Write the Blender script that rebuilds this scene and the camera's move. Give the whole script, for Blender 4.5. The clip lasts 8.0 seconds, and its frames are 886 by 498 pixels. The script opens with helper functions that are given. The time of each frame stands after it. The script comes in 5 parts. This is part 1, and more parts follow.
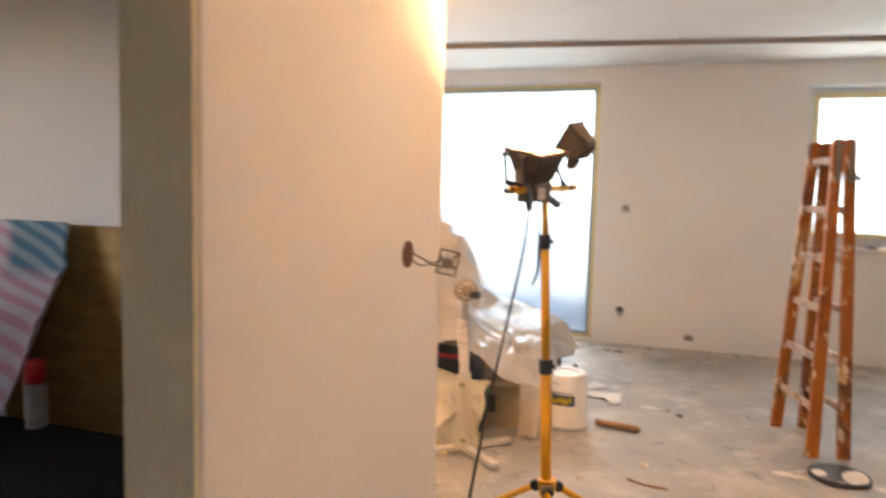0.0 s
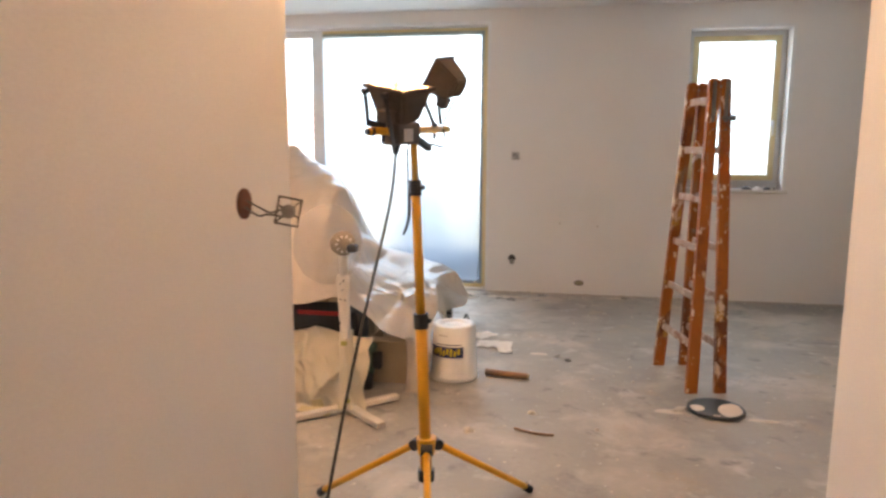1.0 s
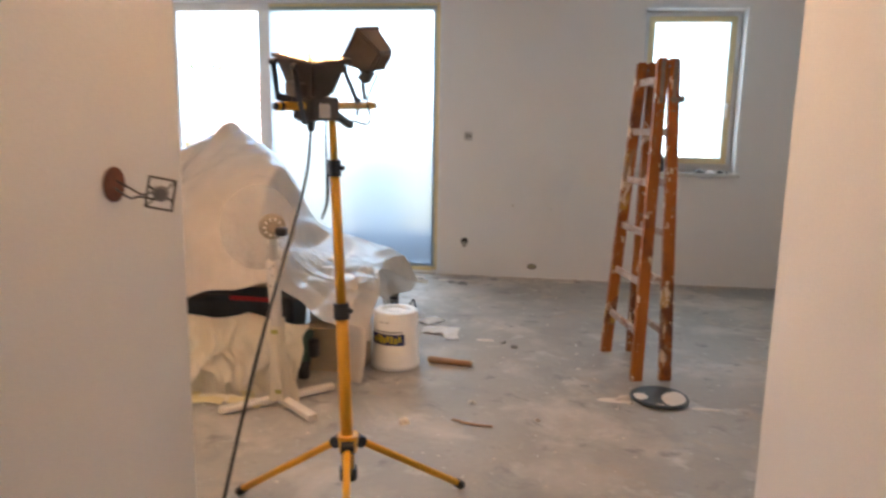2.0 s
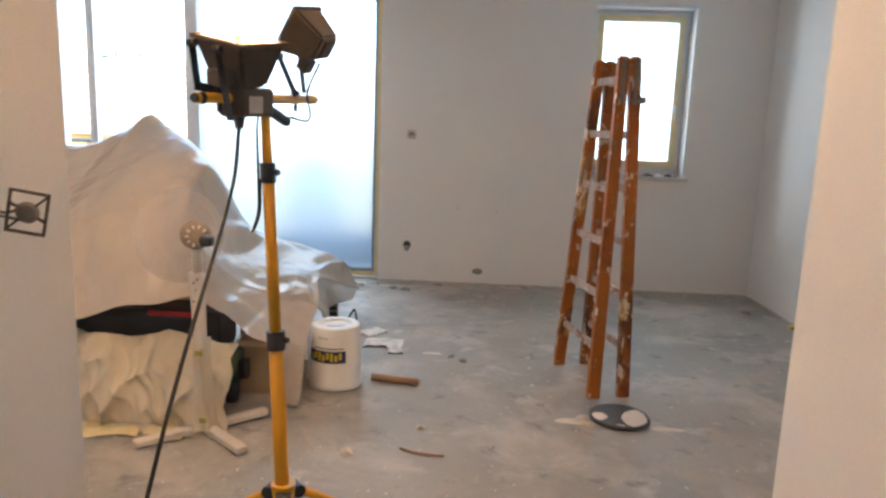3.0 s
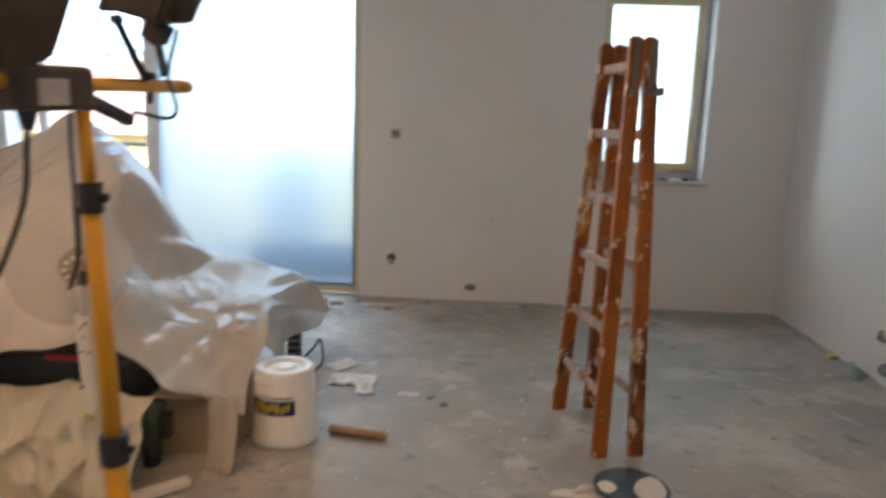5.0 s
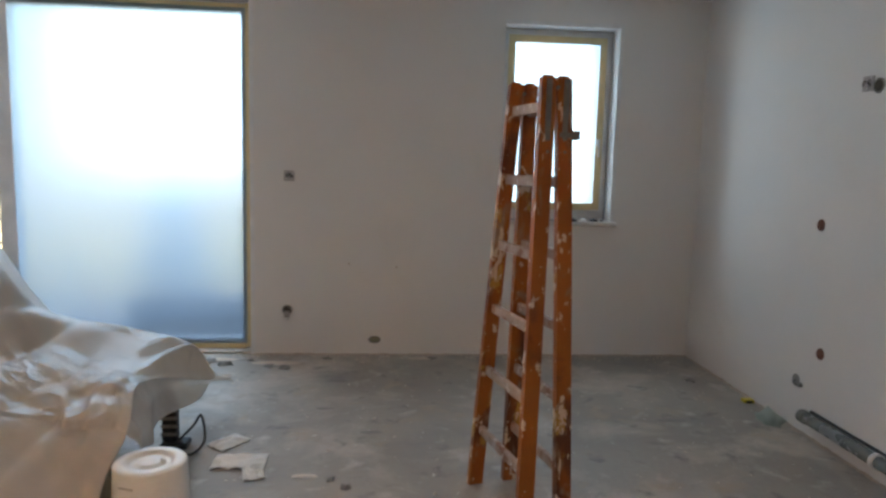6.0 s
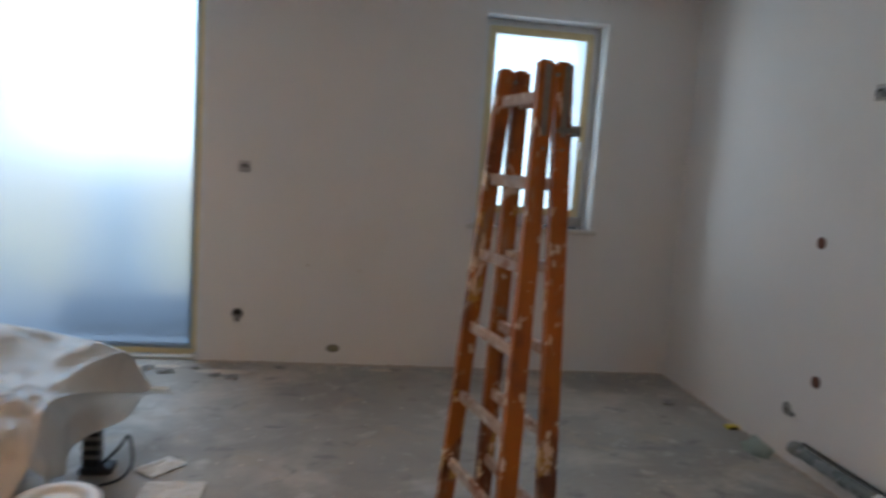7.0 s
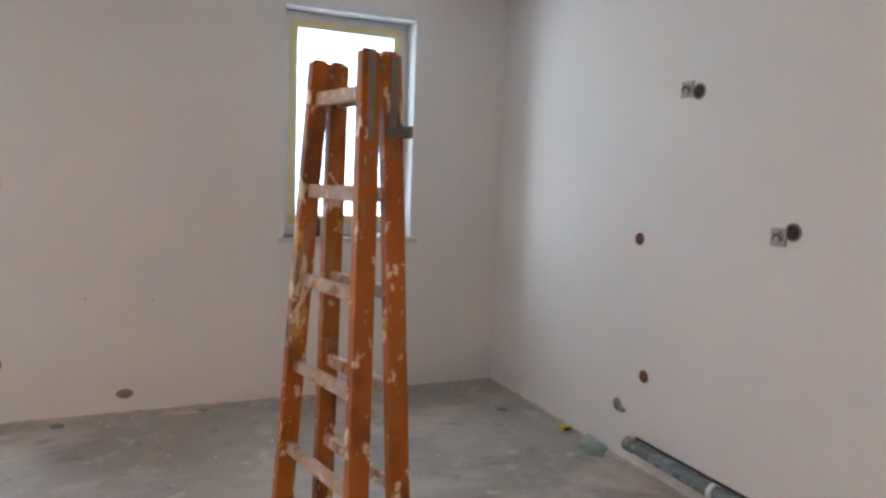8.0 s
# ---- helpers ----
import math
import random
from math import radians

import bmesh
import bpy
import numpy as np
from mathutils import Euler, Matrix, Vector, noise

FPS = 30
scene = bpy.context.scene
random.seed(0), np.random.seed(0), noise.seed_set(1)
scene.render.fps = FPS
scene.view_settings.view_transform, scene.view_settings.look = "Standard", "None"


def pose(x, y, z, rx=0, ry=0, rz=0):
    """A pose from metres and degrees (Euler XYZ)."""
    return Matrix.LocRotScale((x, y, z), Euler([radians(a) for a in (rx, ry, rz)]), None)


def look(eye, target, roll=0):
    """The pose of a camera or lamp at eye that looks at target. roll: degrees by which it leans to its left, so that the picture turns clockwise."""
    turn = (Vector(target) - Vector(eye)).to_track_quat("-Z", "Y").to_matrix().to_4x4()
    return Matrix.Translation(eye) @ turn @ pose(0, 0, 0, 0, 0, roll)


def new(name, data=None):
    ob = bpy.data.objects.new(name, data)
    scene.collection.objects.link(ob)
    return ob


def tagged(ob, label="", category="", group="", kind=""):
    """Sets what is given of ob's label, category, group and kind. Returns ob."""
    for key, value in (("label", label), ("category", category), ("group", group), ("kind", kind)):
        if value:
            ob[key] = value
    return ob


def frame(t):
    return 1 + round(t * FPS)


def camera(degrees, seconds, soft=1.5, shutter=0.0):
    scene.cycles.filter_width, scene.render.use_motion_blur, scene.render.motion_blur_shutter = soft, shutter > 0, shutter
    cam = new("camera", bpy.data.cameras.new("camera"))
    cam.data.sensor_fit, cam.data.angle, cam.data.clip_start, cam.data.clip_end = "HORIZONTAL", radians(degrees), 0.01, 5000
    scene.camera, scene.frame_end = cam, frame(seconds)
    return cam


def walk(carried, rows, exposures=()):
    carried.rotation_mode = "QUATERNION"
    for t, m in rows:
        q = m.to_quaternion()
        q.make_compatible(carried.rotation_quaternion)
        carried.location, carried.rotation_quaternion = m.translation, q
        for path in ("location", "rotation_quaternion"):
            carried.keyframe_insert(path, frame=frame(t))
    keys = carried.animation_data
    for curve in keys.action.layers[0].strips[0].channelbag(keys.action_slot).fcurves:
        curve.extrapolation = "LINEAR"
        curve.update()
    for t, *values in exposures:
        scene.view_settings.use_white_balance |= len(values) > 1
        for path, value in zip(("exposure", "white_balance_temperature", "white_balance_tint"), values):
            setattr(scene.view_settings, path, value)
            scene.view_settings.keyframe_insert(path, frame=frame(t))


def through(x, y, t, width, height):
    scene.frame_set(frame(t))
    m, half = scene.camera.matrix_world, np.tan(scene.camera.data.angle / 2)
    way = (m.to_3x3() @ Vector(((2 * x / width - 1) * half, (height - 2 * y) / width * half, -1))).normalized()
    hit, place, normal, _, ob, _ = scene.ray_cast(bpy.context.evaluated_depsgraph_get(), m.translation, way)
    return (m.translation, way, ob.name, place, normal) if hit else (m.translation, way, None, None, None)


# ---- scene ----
cam = camera(65.3, 8.0, soft=2.6, shutter=0.5)
PATH = [
    (0, (0.422, -1.656, 1.396), (-0.205, 0.236, 1.231), 1.4),
    (0.3, (0.443, -1.598, 1.383), (-0.069, 0.322, 1.156), -0.34),
    (0.5, (0.457, -1.56, 1.374), (-0.004, 0.368, 1.107), -0.3),
    (0.7, (0.473, -1.51, 1.369), (0.065, 0.427, 1.083), -0.25),
    (1, (0.496, -1.435, 1.362), (0.142, 0.512, 1.068), 0.3),
    (1.2, (0.532, -1.403, 1.366), (0.196, 0.549, 1.086), 0.53),
    (1.5, (0.585, -1.354, 1.372), (0.268, 0.603, 1.109), 1.5),
    (1.7, (0.596, -1.317, 1.365), (0.285, 0.642, 1.103), 1.11),
    (2, (0.612, -1.261, 1.355), (0.355, 0.692, 1.008), 1),
    (2.2, (0.596, -1.201, 1.352), (0.411, 0.758, 0.994), 2.3),
    (3.3, (0.517, -0.883, 1.365), (0.453, 1.087, 1.021), 1.9),
    (3.5, (0.533, -0.833, 1.354), (0.373, 1.132, 1.021), 1.6),
    (3.8, (0.598, -0.738, 1.365), (0.24, 1.197, 1.008), 0.2),
    (4, (0.642, -0.675, 1.372), (0.168, 1.241, 1.044), 0.5),
    (4.2, (0.663, -0.612, 1.368), (0.131, 1.289, 1.047), 0.95),
    (4.5, (0.694, -0.518, 1.361), (0.217, 1.386, 0.976), 1),
    (4.7, (0.678, -0.424, 1.364), (0.353, 1.51, 0.974), 2.48),
    (5, (0.654, -0.284, 1.368), (0.555, 1.681, 1.011), 1.9),
    (5.2, (0.659, -0.209, 1.407), (0.632, 1.769, 1.111), 2),
    (6.3, (0.677, 0.187, 1.42), (0.869, 2.165, 1.195), 1.4),
    (6.5, (0.683, 0.258, 1.417), (0.775, 2.247, 1.228), 2.3),
    (6.8, (0.669, 0.373, 1.404), (0.815, 2.351, 1.149), 3.15),
    (7, (0.66, 0.45, 1.396), (0.939, 2.415, 1.147), 4.1),
    (7.2, (0.64, 0.535, 1.407), (1.092, 2.47, 1.185), 4.15),
    (7.5, (0.611, 0.662, 1.424), (1.284, 2.534, 1.218), 4.5),
    (7.8, (0.656, 0.747, 1.414), (1.434, 2.577, 1.205), 3.17),
    (8, (0.686, 0.803, 1.407), (1.493, 2.621, 1.197), 2.2),
]
EXPOSURES = [(0, 4.36, 7370, 18), (0.5, 4.09, 7350, 19), (1.0, 4.02, 6930, 17), (1.5, 3.82, 6550, 15), (3.5, 3.85, 6110, 10), (4.0, 3.86, 6110, 9), (4.5, 3.48, 6180, 8), (5.0, 3.53, 6120, 8), (6.5, 3.02, 5970, 10), (7.0, 3.0, 5950, 11), (7.5, 3.35, 6230, 14), (8.0, 3.92, 6100, 14)]
walk(cam, [(t, look(eye, target, roll)) for t, eye, target, roll in PATH], EXPOSURES)
SKY, SUN, HALOGEN_WATTS = 0.15, 1.2, 2.9
DOOR_WATTS, WINDOW_WATTS = 9.0, 1.08

# ---- world, sun, exposure ----
world = bpy.data.worlds.new("sky")
scene.world = world
world.use_nodes = True
wn, wl = world.node_tree.nodes, world.node_tree.links
sky = wn.new("ShaderNodeTexSky")
sky.sky_type = "NISHITA"
sky.sun_disc = False
sky.sun_elevation, sky.sun_rotation = radians(48), radians(200)
sky.air_density, sky.dust_density = 0.8, 2.5
wn["Background"].inputs["Strength"].default_value = SKY
wl.new(sky.outputs["Color"], wn["Background"].inputs["Color"])
sun = new("sun", bpy.data.lights.new("sun", "SUN"))
sun.data.energy, sun.data.angle, sun.data.color = SUN, radians(0.6), (1.0, 0.95, 0.88)
sun.matrix_world = look((-3, -8, 10), (0, 0, 0))


def daylight(name, x0, x1, z0, z1, watts, y=5.335):
    """Area lamp standing in for sky light: beyond the door, or in the window's opening."""
    ob = new(name, bpy.data.lights.new(name, "AREA"))
    ob.data.shape, ob.data.size, ob.data.size_y = "RECTANGLE", x1 - x0, z1 - z0
    ob.data.energy, ob.data.color = watts, (0.88, 0.97, 1.0)
    ob.matrix_world = look(((x0 + x1) / 2, y, (z0 + z1) / 2), ((x0 + x1) / 2, 0, (z0 + z1) / 2 - 0.01))


# Added lamp over the balcony, 1.2 m outside the door, brightens film and room.
daylight("door_sky_lamp", -2.35, 0.3, 1.25, 3.4, DOOR_WATTS, 6.62)
daylight("window_daylight", 1.58, 2.22, 1.08, 2.30, WINDOW_WATTS)

# ---- materials ----
def nodes_of(name):
    m = bpy.data.materials.new(name)
    m.use_nodes = True
    return m, m.node_tree.nodes, m.node_tree.links


def noise_tex(n, l, co, scale, detail=4.0, rough=0.55, dist=0.0):
    t = n.new("ShaderNodeTexNoise")
    t.inputs["Scale"].default_value, t.inputs["Detail"].default_value = scale, detail
    t.inputs["Roughness"].default_value, t.inputs["Distortion"].default_value = rough, dist
    l.new(co, t.inputs["Vector"])
    return t.outputs["Fac"]


def ramp(n, l, fac, lo, hi):
    r = n.new("ShaderNodeMapRange")
    r.inputs["From Min"].default_value, r.inputs["From Max"].default_value = lo, hi
    l.new(fac, r.inputs["Value"])
    return r.outputs["Result"]


def mix(n, l, fac, a, b):
    x = n.new("ShaderNodeMix")
    x.data_type = "RGBA"
    if isinstance(fac, float):
        x.inputs[0].default_value = fac
    else:
        l.new(fac, x.inputs[0])
    for s, v in ((x.inputs[6], a), (x.inputs[7], b)):
        if isinstance(v, tuple):
            s.default_value = (*v, 1)
        else:
            l.new(v, s)
    return x.outputs[2]


def bump(n, l, height, strength, distance):
    b = n.new("ShaderNodeBump")
    b.inputs["Strength"].default_value, b.inputs["Distance"].default_value = strength, distance
    l.new(height, b.inputs["Height"])
    return b.outputs["Normal"]


def surf(name, c, c2=None, rough=0.6, scale=6.0, fine=60.0, relief=0.3, depth=0.002, metal=0.0, patches=(), stretch=(1, 1, 1), spec=0.5):
    """A surface with two scales of variation; patches: (colour, scale, low, high) stains laid over it."""
    m, n, l = nodes_of(name)
    p = n["Principled BSDF"]
    tc = n.new("ShaderNodeTexCoord")
    mp = n.new("ShaderNodeMapping")
    mp.inputs["Scale"].default_value = stretch
    l.new(tc.outputs["Object"], mp.inputs["Vector"])
    co = mp.outputs["Vector"]
    big = noise_tex(n, l, co, scale, 5)
    small = noise_tex(n, l, co, fine, 3)
    c2 = c2 or tuple(v * 0.85 for v in c)
    col = mix(n, l, ramp(n, l, big, 0.32, 0.68), c, c2)
    col = mix(n, l, ramp(n, l, small, 0.35, 1.1), col, tuple(0.5 * (a + b) * 0.9 for a, b in zip(c, c2)))
    height = small
    for pc, ps, lo, hi in patches:
        f = ramp(n, l, noise_tex(n, l, co, ps, 6, 0.6, 0.4), lo, hi)
        col = mix(n, l, f, col, pc)
    l.new(col, p.inputs["Base Color"])
    r = n.new("ShaderNodeMapRange")
    r.inputs["To Min"].default_value, r.inputs["To Max"].default_value = rough - 0.08, rough + 0.1
    l.new(big, r.inputs["Value"])
    l.new(r.outputs["Result"], p.inputs["Roughness"])
    p.inputs["Metallic"].default_value = metal
    p.inputs["Specular IOR Level"].default_value = spec
    if relief:
        l.new(bump(n, l, height, relief, depth), p.inputs["Normal"])
    return m


def plastic_sheet(name, colour, through, clear, rough):
    """Milky plastic sheet: part reflects, part lets light through, a little is clear."""
    m, n, l = nodes_of(name)
    p = n["Principled BSDF"]
    co = n.new("ShaderNodeTexCoord").outputs["Object"]
    f = noise_tex(n, l, co, 5.0, 4, 0.5, 0.6)
    col = mix(n, l, ramp(n, l, f, 0.3, 0.7), colour, tuple(v * 0.9 for v in colour))
    l.new(col, p.inputs["Base Color"])
    p.inputs["Roughness"].default_value = rough
    warp = n.new("ShaderNodeMix")
    warp.data_type = "VECTOR"
    warp.inputs["Factor"].default_value = 0.06
    l.new(co, warp.inputs[4])
    nz = n.new("ShaderNodeTexNoise")
    nz.inputs["Scale"].default_value = 6.0
    l.new(co, nz.inputs["Vector"])
    l.new(nz.outputs["Color"], warp.inputs[5])
    facets = []
    for sc, amp in ((6.5, 1.0), (17.0, 0.45), (40.0, 0.16)):
        vo = n.new("ShaderNodeTexVoronoi")
        vo.inputs["Scale"].default_value = sc
        l.new(warp.outputs[1], vo.inputs["Vector"])
        mu = n.new("ShaderNodeMath")
        mu.operation = "MULTIPLY"
        mu.inputs[1].default_value = amp
        l.new(vo.outputs["Distance"], mu.inputs[0])
        facets.append(mu.outputs[0])
    ad = n.new("ShaderNodeMath")
    l.new(facets[0], ad.inputs[0])
    l.new(facets[1], ad.inputs[1])
    ad2 = n.new("ShaderNodeMath")
    l.new(ad.outputs[0], ad2.inputs[0])
    l.new(facets[2], ad2.inputs[1])
    where = n.new("ShaderNodeMath")
    where.operation = "MULTIPLY"
    l.new(ad2.outputs[0], where.inputs[0])
    l.new(ramp(n, l, noise_tex(n, l, co, 2.2, 2, 0.5), 0.50, 0.72), where.inputs[1])
    nm = bump(n, l, where.outputs[0], 0.8, 0.035)
    p.inputs["Coat Weight"].default_value, p.inputs["Coat Roughness"].default_value = 0.4, 0.14
    p.inputs["Specular IOR Level"].default_value = 0.6
    l.new(nm, p.inputs["Coat Normal"])
    l.new(nm, p.inputs["Normal"])
    t = n.new("ShaderNodeBsdfTranslucent")
    l.new(col, t.inputs["Color"])
    a = n.new("ShaderNodeMixShader")
    a.inputs[0].default_value = through
    l.new(p.outputs[0], a.inputs[1])
    l.new(t.outputs[0], a.inputs[2])
    tr = n.new("ShaderNodeBsdfTransparent")
    b = n.new("ShaderNodeMixShader")
    b.inputs[0].default_value = clear
    l.new(a.outputs[0], b.inputs[1])
    l.new(tr.outputs[0], b.inputs[2])
    l.new(b.outputs[0], n["Material Output"].inputs["Surface"])
    return m


def window_film(name):
    """Taped-up masking film: blurs what stands behind it."""
    m, n, l = nodes_of(name)
    n.remove(n["Principled BSDF"])
    co = n.new("ShaderNodeTexCoord").outputs["Object"]
    nm = bump(n, l, noise_tex(n, l, co, 3.0, 3, 0.5, 0.5), 0.15, 0.02)
    r = n.new("ShaderNodeBsdfRefraction")
    r.inputs["IOR"].default_value, r.inputs["Roughness"].default_value = 1.30, 0.74
    r.inputs["Color"].default_value = (0.35, 0.415, 0.425, 1)
    t = n.new("ShaderNodeBsdfTranslucent")
    t.inputs["Color"].default_value = (0.38, 0.43, 0.44, 1)
    for s in (r, t):
        l.new(nm, s.inputs["Normal"])
    a = n.new("ShaderNodeMixShader")
    a.inputs[0].default_value = 0.42
    l.new(r.outputs[0], a.inputs[1])
    l.new(t.outputs[0], a.inputs[2])
    g = n.new("ShaderNodeBsdfGlossy")
    g.inputs["Roughness"].default_value = 0.35
    b = n.new("ShaderNodeMixShader")
    b.inputs[0].default_value = 0.06
    l.new(a.outputs[0], b.inputs[1])
    l.new(g.outputs[0], b.inputs[2])
    l.new(b.outputs[0], n["Material Output"].inputs["Surface"])
    return m


def glow(name, colour, strength):
    m, n, l = nodes_of(name)
    p = n["Principled BSDF"]
    p.inputs["Emission Color"].default_value = (*colour, 1)
    p.inputs["Emission Strength"].default_value = strength
    return m


def glass(name):
    m, n, l = nodes_of(name)
    p = n["Principled BSDF"]
    p.inputs["Base Color"].default_value = (0.86, 0.88, 0.88, 1)
    p.inputs["Transmission Weight"].default_value, p.inputs["Roughness"].default_value, p.inputs["IOR"].default_value = 1.0, 0.0, 1.02
    return m


PLASTER = surf("plaster", (0.78, 0.765, 0.75), (0.73, 0.715, 0.70), 0.85, 0.9, 160, 0.05, 0.0006, patches=(((0.70, 0.68, 0.655), 1.7, 0.58, 0.85),))
ROUGH_PLASTER = surf("rough_plaster", (0.74, 0.68, 0.52), (0.62, 0.57, 0.43), 0.9, 3.0, 70, 0.5, 0.003)
CEILING = surf("ceiling_paint", (0.80, 0.80, 0.79), (0.76, 0.76, 0.75), 0.85, 1.2, 40, 0.08, 0.001)
LIP = surf("brown_lip", (0.40, 0.33, 0.29), (0.34, 0.28, 0.25), 0.9, 9)
SCREED = surf("screed", (0.392, 0.368, 0.330), (0.290, 0.275, 0.250), 0.58, 1.3, 38, 0.4, 0.003,
              patches=(((0.50, 0.46, 0.41), 1.7, 0.50, 0.66), ((0.28, 0.275, 0.26), 2.6, 0.57, 0.70), ((0.56, 0.54, 0.51), 4.5, 0.58, 0.74), ((0.40, 0.34, 0.27), 3.3, 0.57, 0.70), ((0.20, 0.195, 0.185), 6.0, 0.59, 0.72), ((0.70, 0.68, 0.65), 30.0, 0.66, 0.71)))
FRAME_WHITE = surf("white_pvc", (0.80, 0.81, 0.82), None, 0.35, 8, 90, 0.05)
TAPE = surf("masking_tape", (0.72, 0.62, 0.36), (0.64, 0.54, 0.30), 0.7, 12, 120, 0.2)
FILM = window_film("masking_film")
GLASS = glass("pane_glass")
SHEET = plastic_sheet("milky_sheet", (0.76, 0.68, 0.59), 0.38, 0.07, 0.20)
SHEET_OLD = plastic_sheet("dusty_sheet", (0.86, 0.78, 0.62), 0.36, 0.08, 0.30)
VEIL = plastic_sheet("thin_veil", (0.74, 0.66, 0.56), 0.30, 0.82, 0.26)
# Paler, clearer copy of SHEET; holds the door's light shining through the side.
SHEET_BACKLIT = plastic_sheet("backlit_sheet", (0.82, 0.77, 0.70), 0.60, 0.30, 0.24)
SILL = surf("sill_stone", (0.62, 0.60, 0.56), None, 0.5, 14)
WOOD = surf("varnished_wood", (0.40, 0.125, 0.011), (0.28, 0.075, 0.008), 0.5, 5, 60, 0.3, 0.001, stretch=(1, 1, 0.5), spec=0.35,
            patches=(((0.13, 0.040, 0.014), 4.5, 0.52, 0.62), ((0.30, 0.19, 0.12), 9.0, 0.57, 0.66), ((0.46, 0.25, 0.05), 7.0, 0.61, 0.64), ((0.66, 0.50, 0.36), 30.0, 0.635, 0.65), ((0.70, 0.55, 0.42), 14.0, 0.615, 0.635), ((0.68, 0.55, 0.40), 6.0, 0.635, 0.65)))
RUNG = surf("dusty_rung", (0.46, 0.36, 0.29), (0.32, 0.20, 0.13), 0.6, 16, 80, 0.4, 0.002, patches=(((0.24, 0.10, 0.045), 15, 0.54, 0.62), ((0.62, 0.54, 0.47), 22, 0.58, 0.64)))
STEEL = surf("dull_steel", (0.26, 0.24, 0.21), (0.18, 0.16, 0.14), 0.5, 20, 90, 0.2, metal=0.8)
YELLOW = surf("yellow_paint", (0.74, 0.37, 0.012), (0.64, 0.30, 0.010), 0.38, 5, 70, 0.12, 0.001, patches=(((0.50, 0.30, 0.10), 16, 0.70, 0.76),))
BLACK = surf("black_plastic", (0.018, 0.019, 0.022), (0.03, 0.03, 0.033), 0.42, 10, 80, 0.15)
# Black metal lifted to brown: the halogens' warm haze is in the base colour.
LAMP_BODY = surf("hazed_black_metal", (0.060, 0.047, 0.038), (0.10, 0.08, 0.063), 0.6, 14, 80, 0.25, spec=0.35)
REFLECTOR = surf("reflector", (0.75, 0.72, 0.66), None, 0.25, 20, metal=0.9)
HALOGEN = glow("halogen_tube", (1.0, 0.72, 0.38), 40.0)
RUBBER = surf("black_cable", (0.02, 0.02, 0.02), None, 0.5, 30)
STICKER = surf("paper_sticker", (0.55, 0.52, 0.50), (0.40, 0.38, 0.37), 0.6, 30)
FAN_WHITE = surf("fan_plastic", (0.72, 0.68, 0.62), (0.64, 0.58, 0.50), 0.5, 9, 60, 0.15, patches=(((0.50, 0.42, 0.32), 20, 0.66, 0.74),))
BUCKET = surf("bucket_plastic", (0.78, 0.78, 0.77), (0.72, 0.71, 0.69), 0.4, 6, 60, 0.1, patches=(((0.66, 0.62, 0.56), 9, 0.64, 0.75),))
BLUE = surf("label_blue", (0.01, 0.025, 0.12), None, 0.4, 20)
LABEL_YELLOW = surf("label_yellow", (0.62, 0.50, 0.03), None, 0.4, 20)
STICK = surf("raw_wood", (0.38, 0.22, 0.12), (0.30, 0.16, 0.08), 0.7, 8, 70, 0.4, stretch=(1, 5, 5))
CARD = surf("cardboard", (0.56, 0.44, 0.29), (0.47, 0.36, 0.23), 0.85, 5, 60, 0.2)
RED = surf("red_plastic", (0.45, 0.02, 0.02), None, 0.4, 12)
GREEN = surf("green_casing", (0.06, 0.12, 0.09), (0.04, 0.08, 0.06), 0.5, 12)
PLASTER_BIT = surf("plaster_crumb", (0.66, 0.60, 0.52), (0.56, 0.49, 0.41), 0.9, 20, 90, 0.4)
PAPER = surf("crumpled_paper", (0.82, 0.81, 0.79), (0.74, 0.73, 0.71), 0.8, 18)
PVC_GREY = surf("grey_pvc", (0.24, 0.25, 0.24), (0.19, 0.20, 0.19), 0.25, 10, 70, 0.1)
BOX_GREY = surf("box_grey", (0.30, 0.29, 0.28), (0.20, 0.19, 0.18), 0.7, 30)
HOLE_DARK = surf("hole_dark", (0.05, 0.045, 0.04), None, 0.9, 30)
HOLE_RED = surf("hole_brick", (0.20, 0.075, 0.045), (0.12, 0.05, 0.03), 0.9, 40)
WIRE = surf("wire", (0.10, 0.09, 0.08), None, 0.5, 30)
FOAM = plastic_sheet("green_bag", (0.74, 0.86, 0.78), 0.45, 0.5, 0.3)


# ---- building helpers ----
def thing(name, at, label, category, group="", kind=""):
    ob = new(name)
    ob.empty_display_size = 0.1
    ob.location = at
    return tagged(ob, label, category, group, kind)


def part(name, bm, material, parent=None, label="", smooth=False):
    me = bpy.data.meshes.new(name)
    bmesh.ops.recalc_face_normals(bm, faces=bm.faces)
    bm.to_mesh(me)
    bm.free()
    me.materials.append(material)
    if smooth:
        me.shade_smooth()
    ob = new(name, me)
    if parent:
        ob.parent = parent
    if label:
        ob["label"] = label
    return ob


def structure(name, bm, material, label, category, smooth=False):
    return tagged(part(name, bm, material, None, "", smooth), label, category, "", "structure")


def box(bm, lo, hi, bevel=0.0, m=None):
    r = bmesh.ops.create_cube(bm, size=1)
    vs = r["verts"]
    for v in vs:
        v.co = Vector([lo[i] + (v.co[i] + 0.5) * (hi[i] - lo[i]) for i in range(3)])
    if bevel:
        es = list({e for v in vs for e in v.link_edges})
        vs = list({v for f in bmesh.ops.bevel(bm, geom=es, offset=bevel, segments=2, affect="EDGES", profile=0.5)["faces"] for v in f.verts} | {v for v in vs if v.is_valid})
    if m is not None:
        bmesh.ops.transform(bm, matrix=m, verts=vs)
    return bm


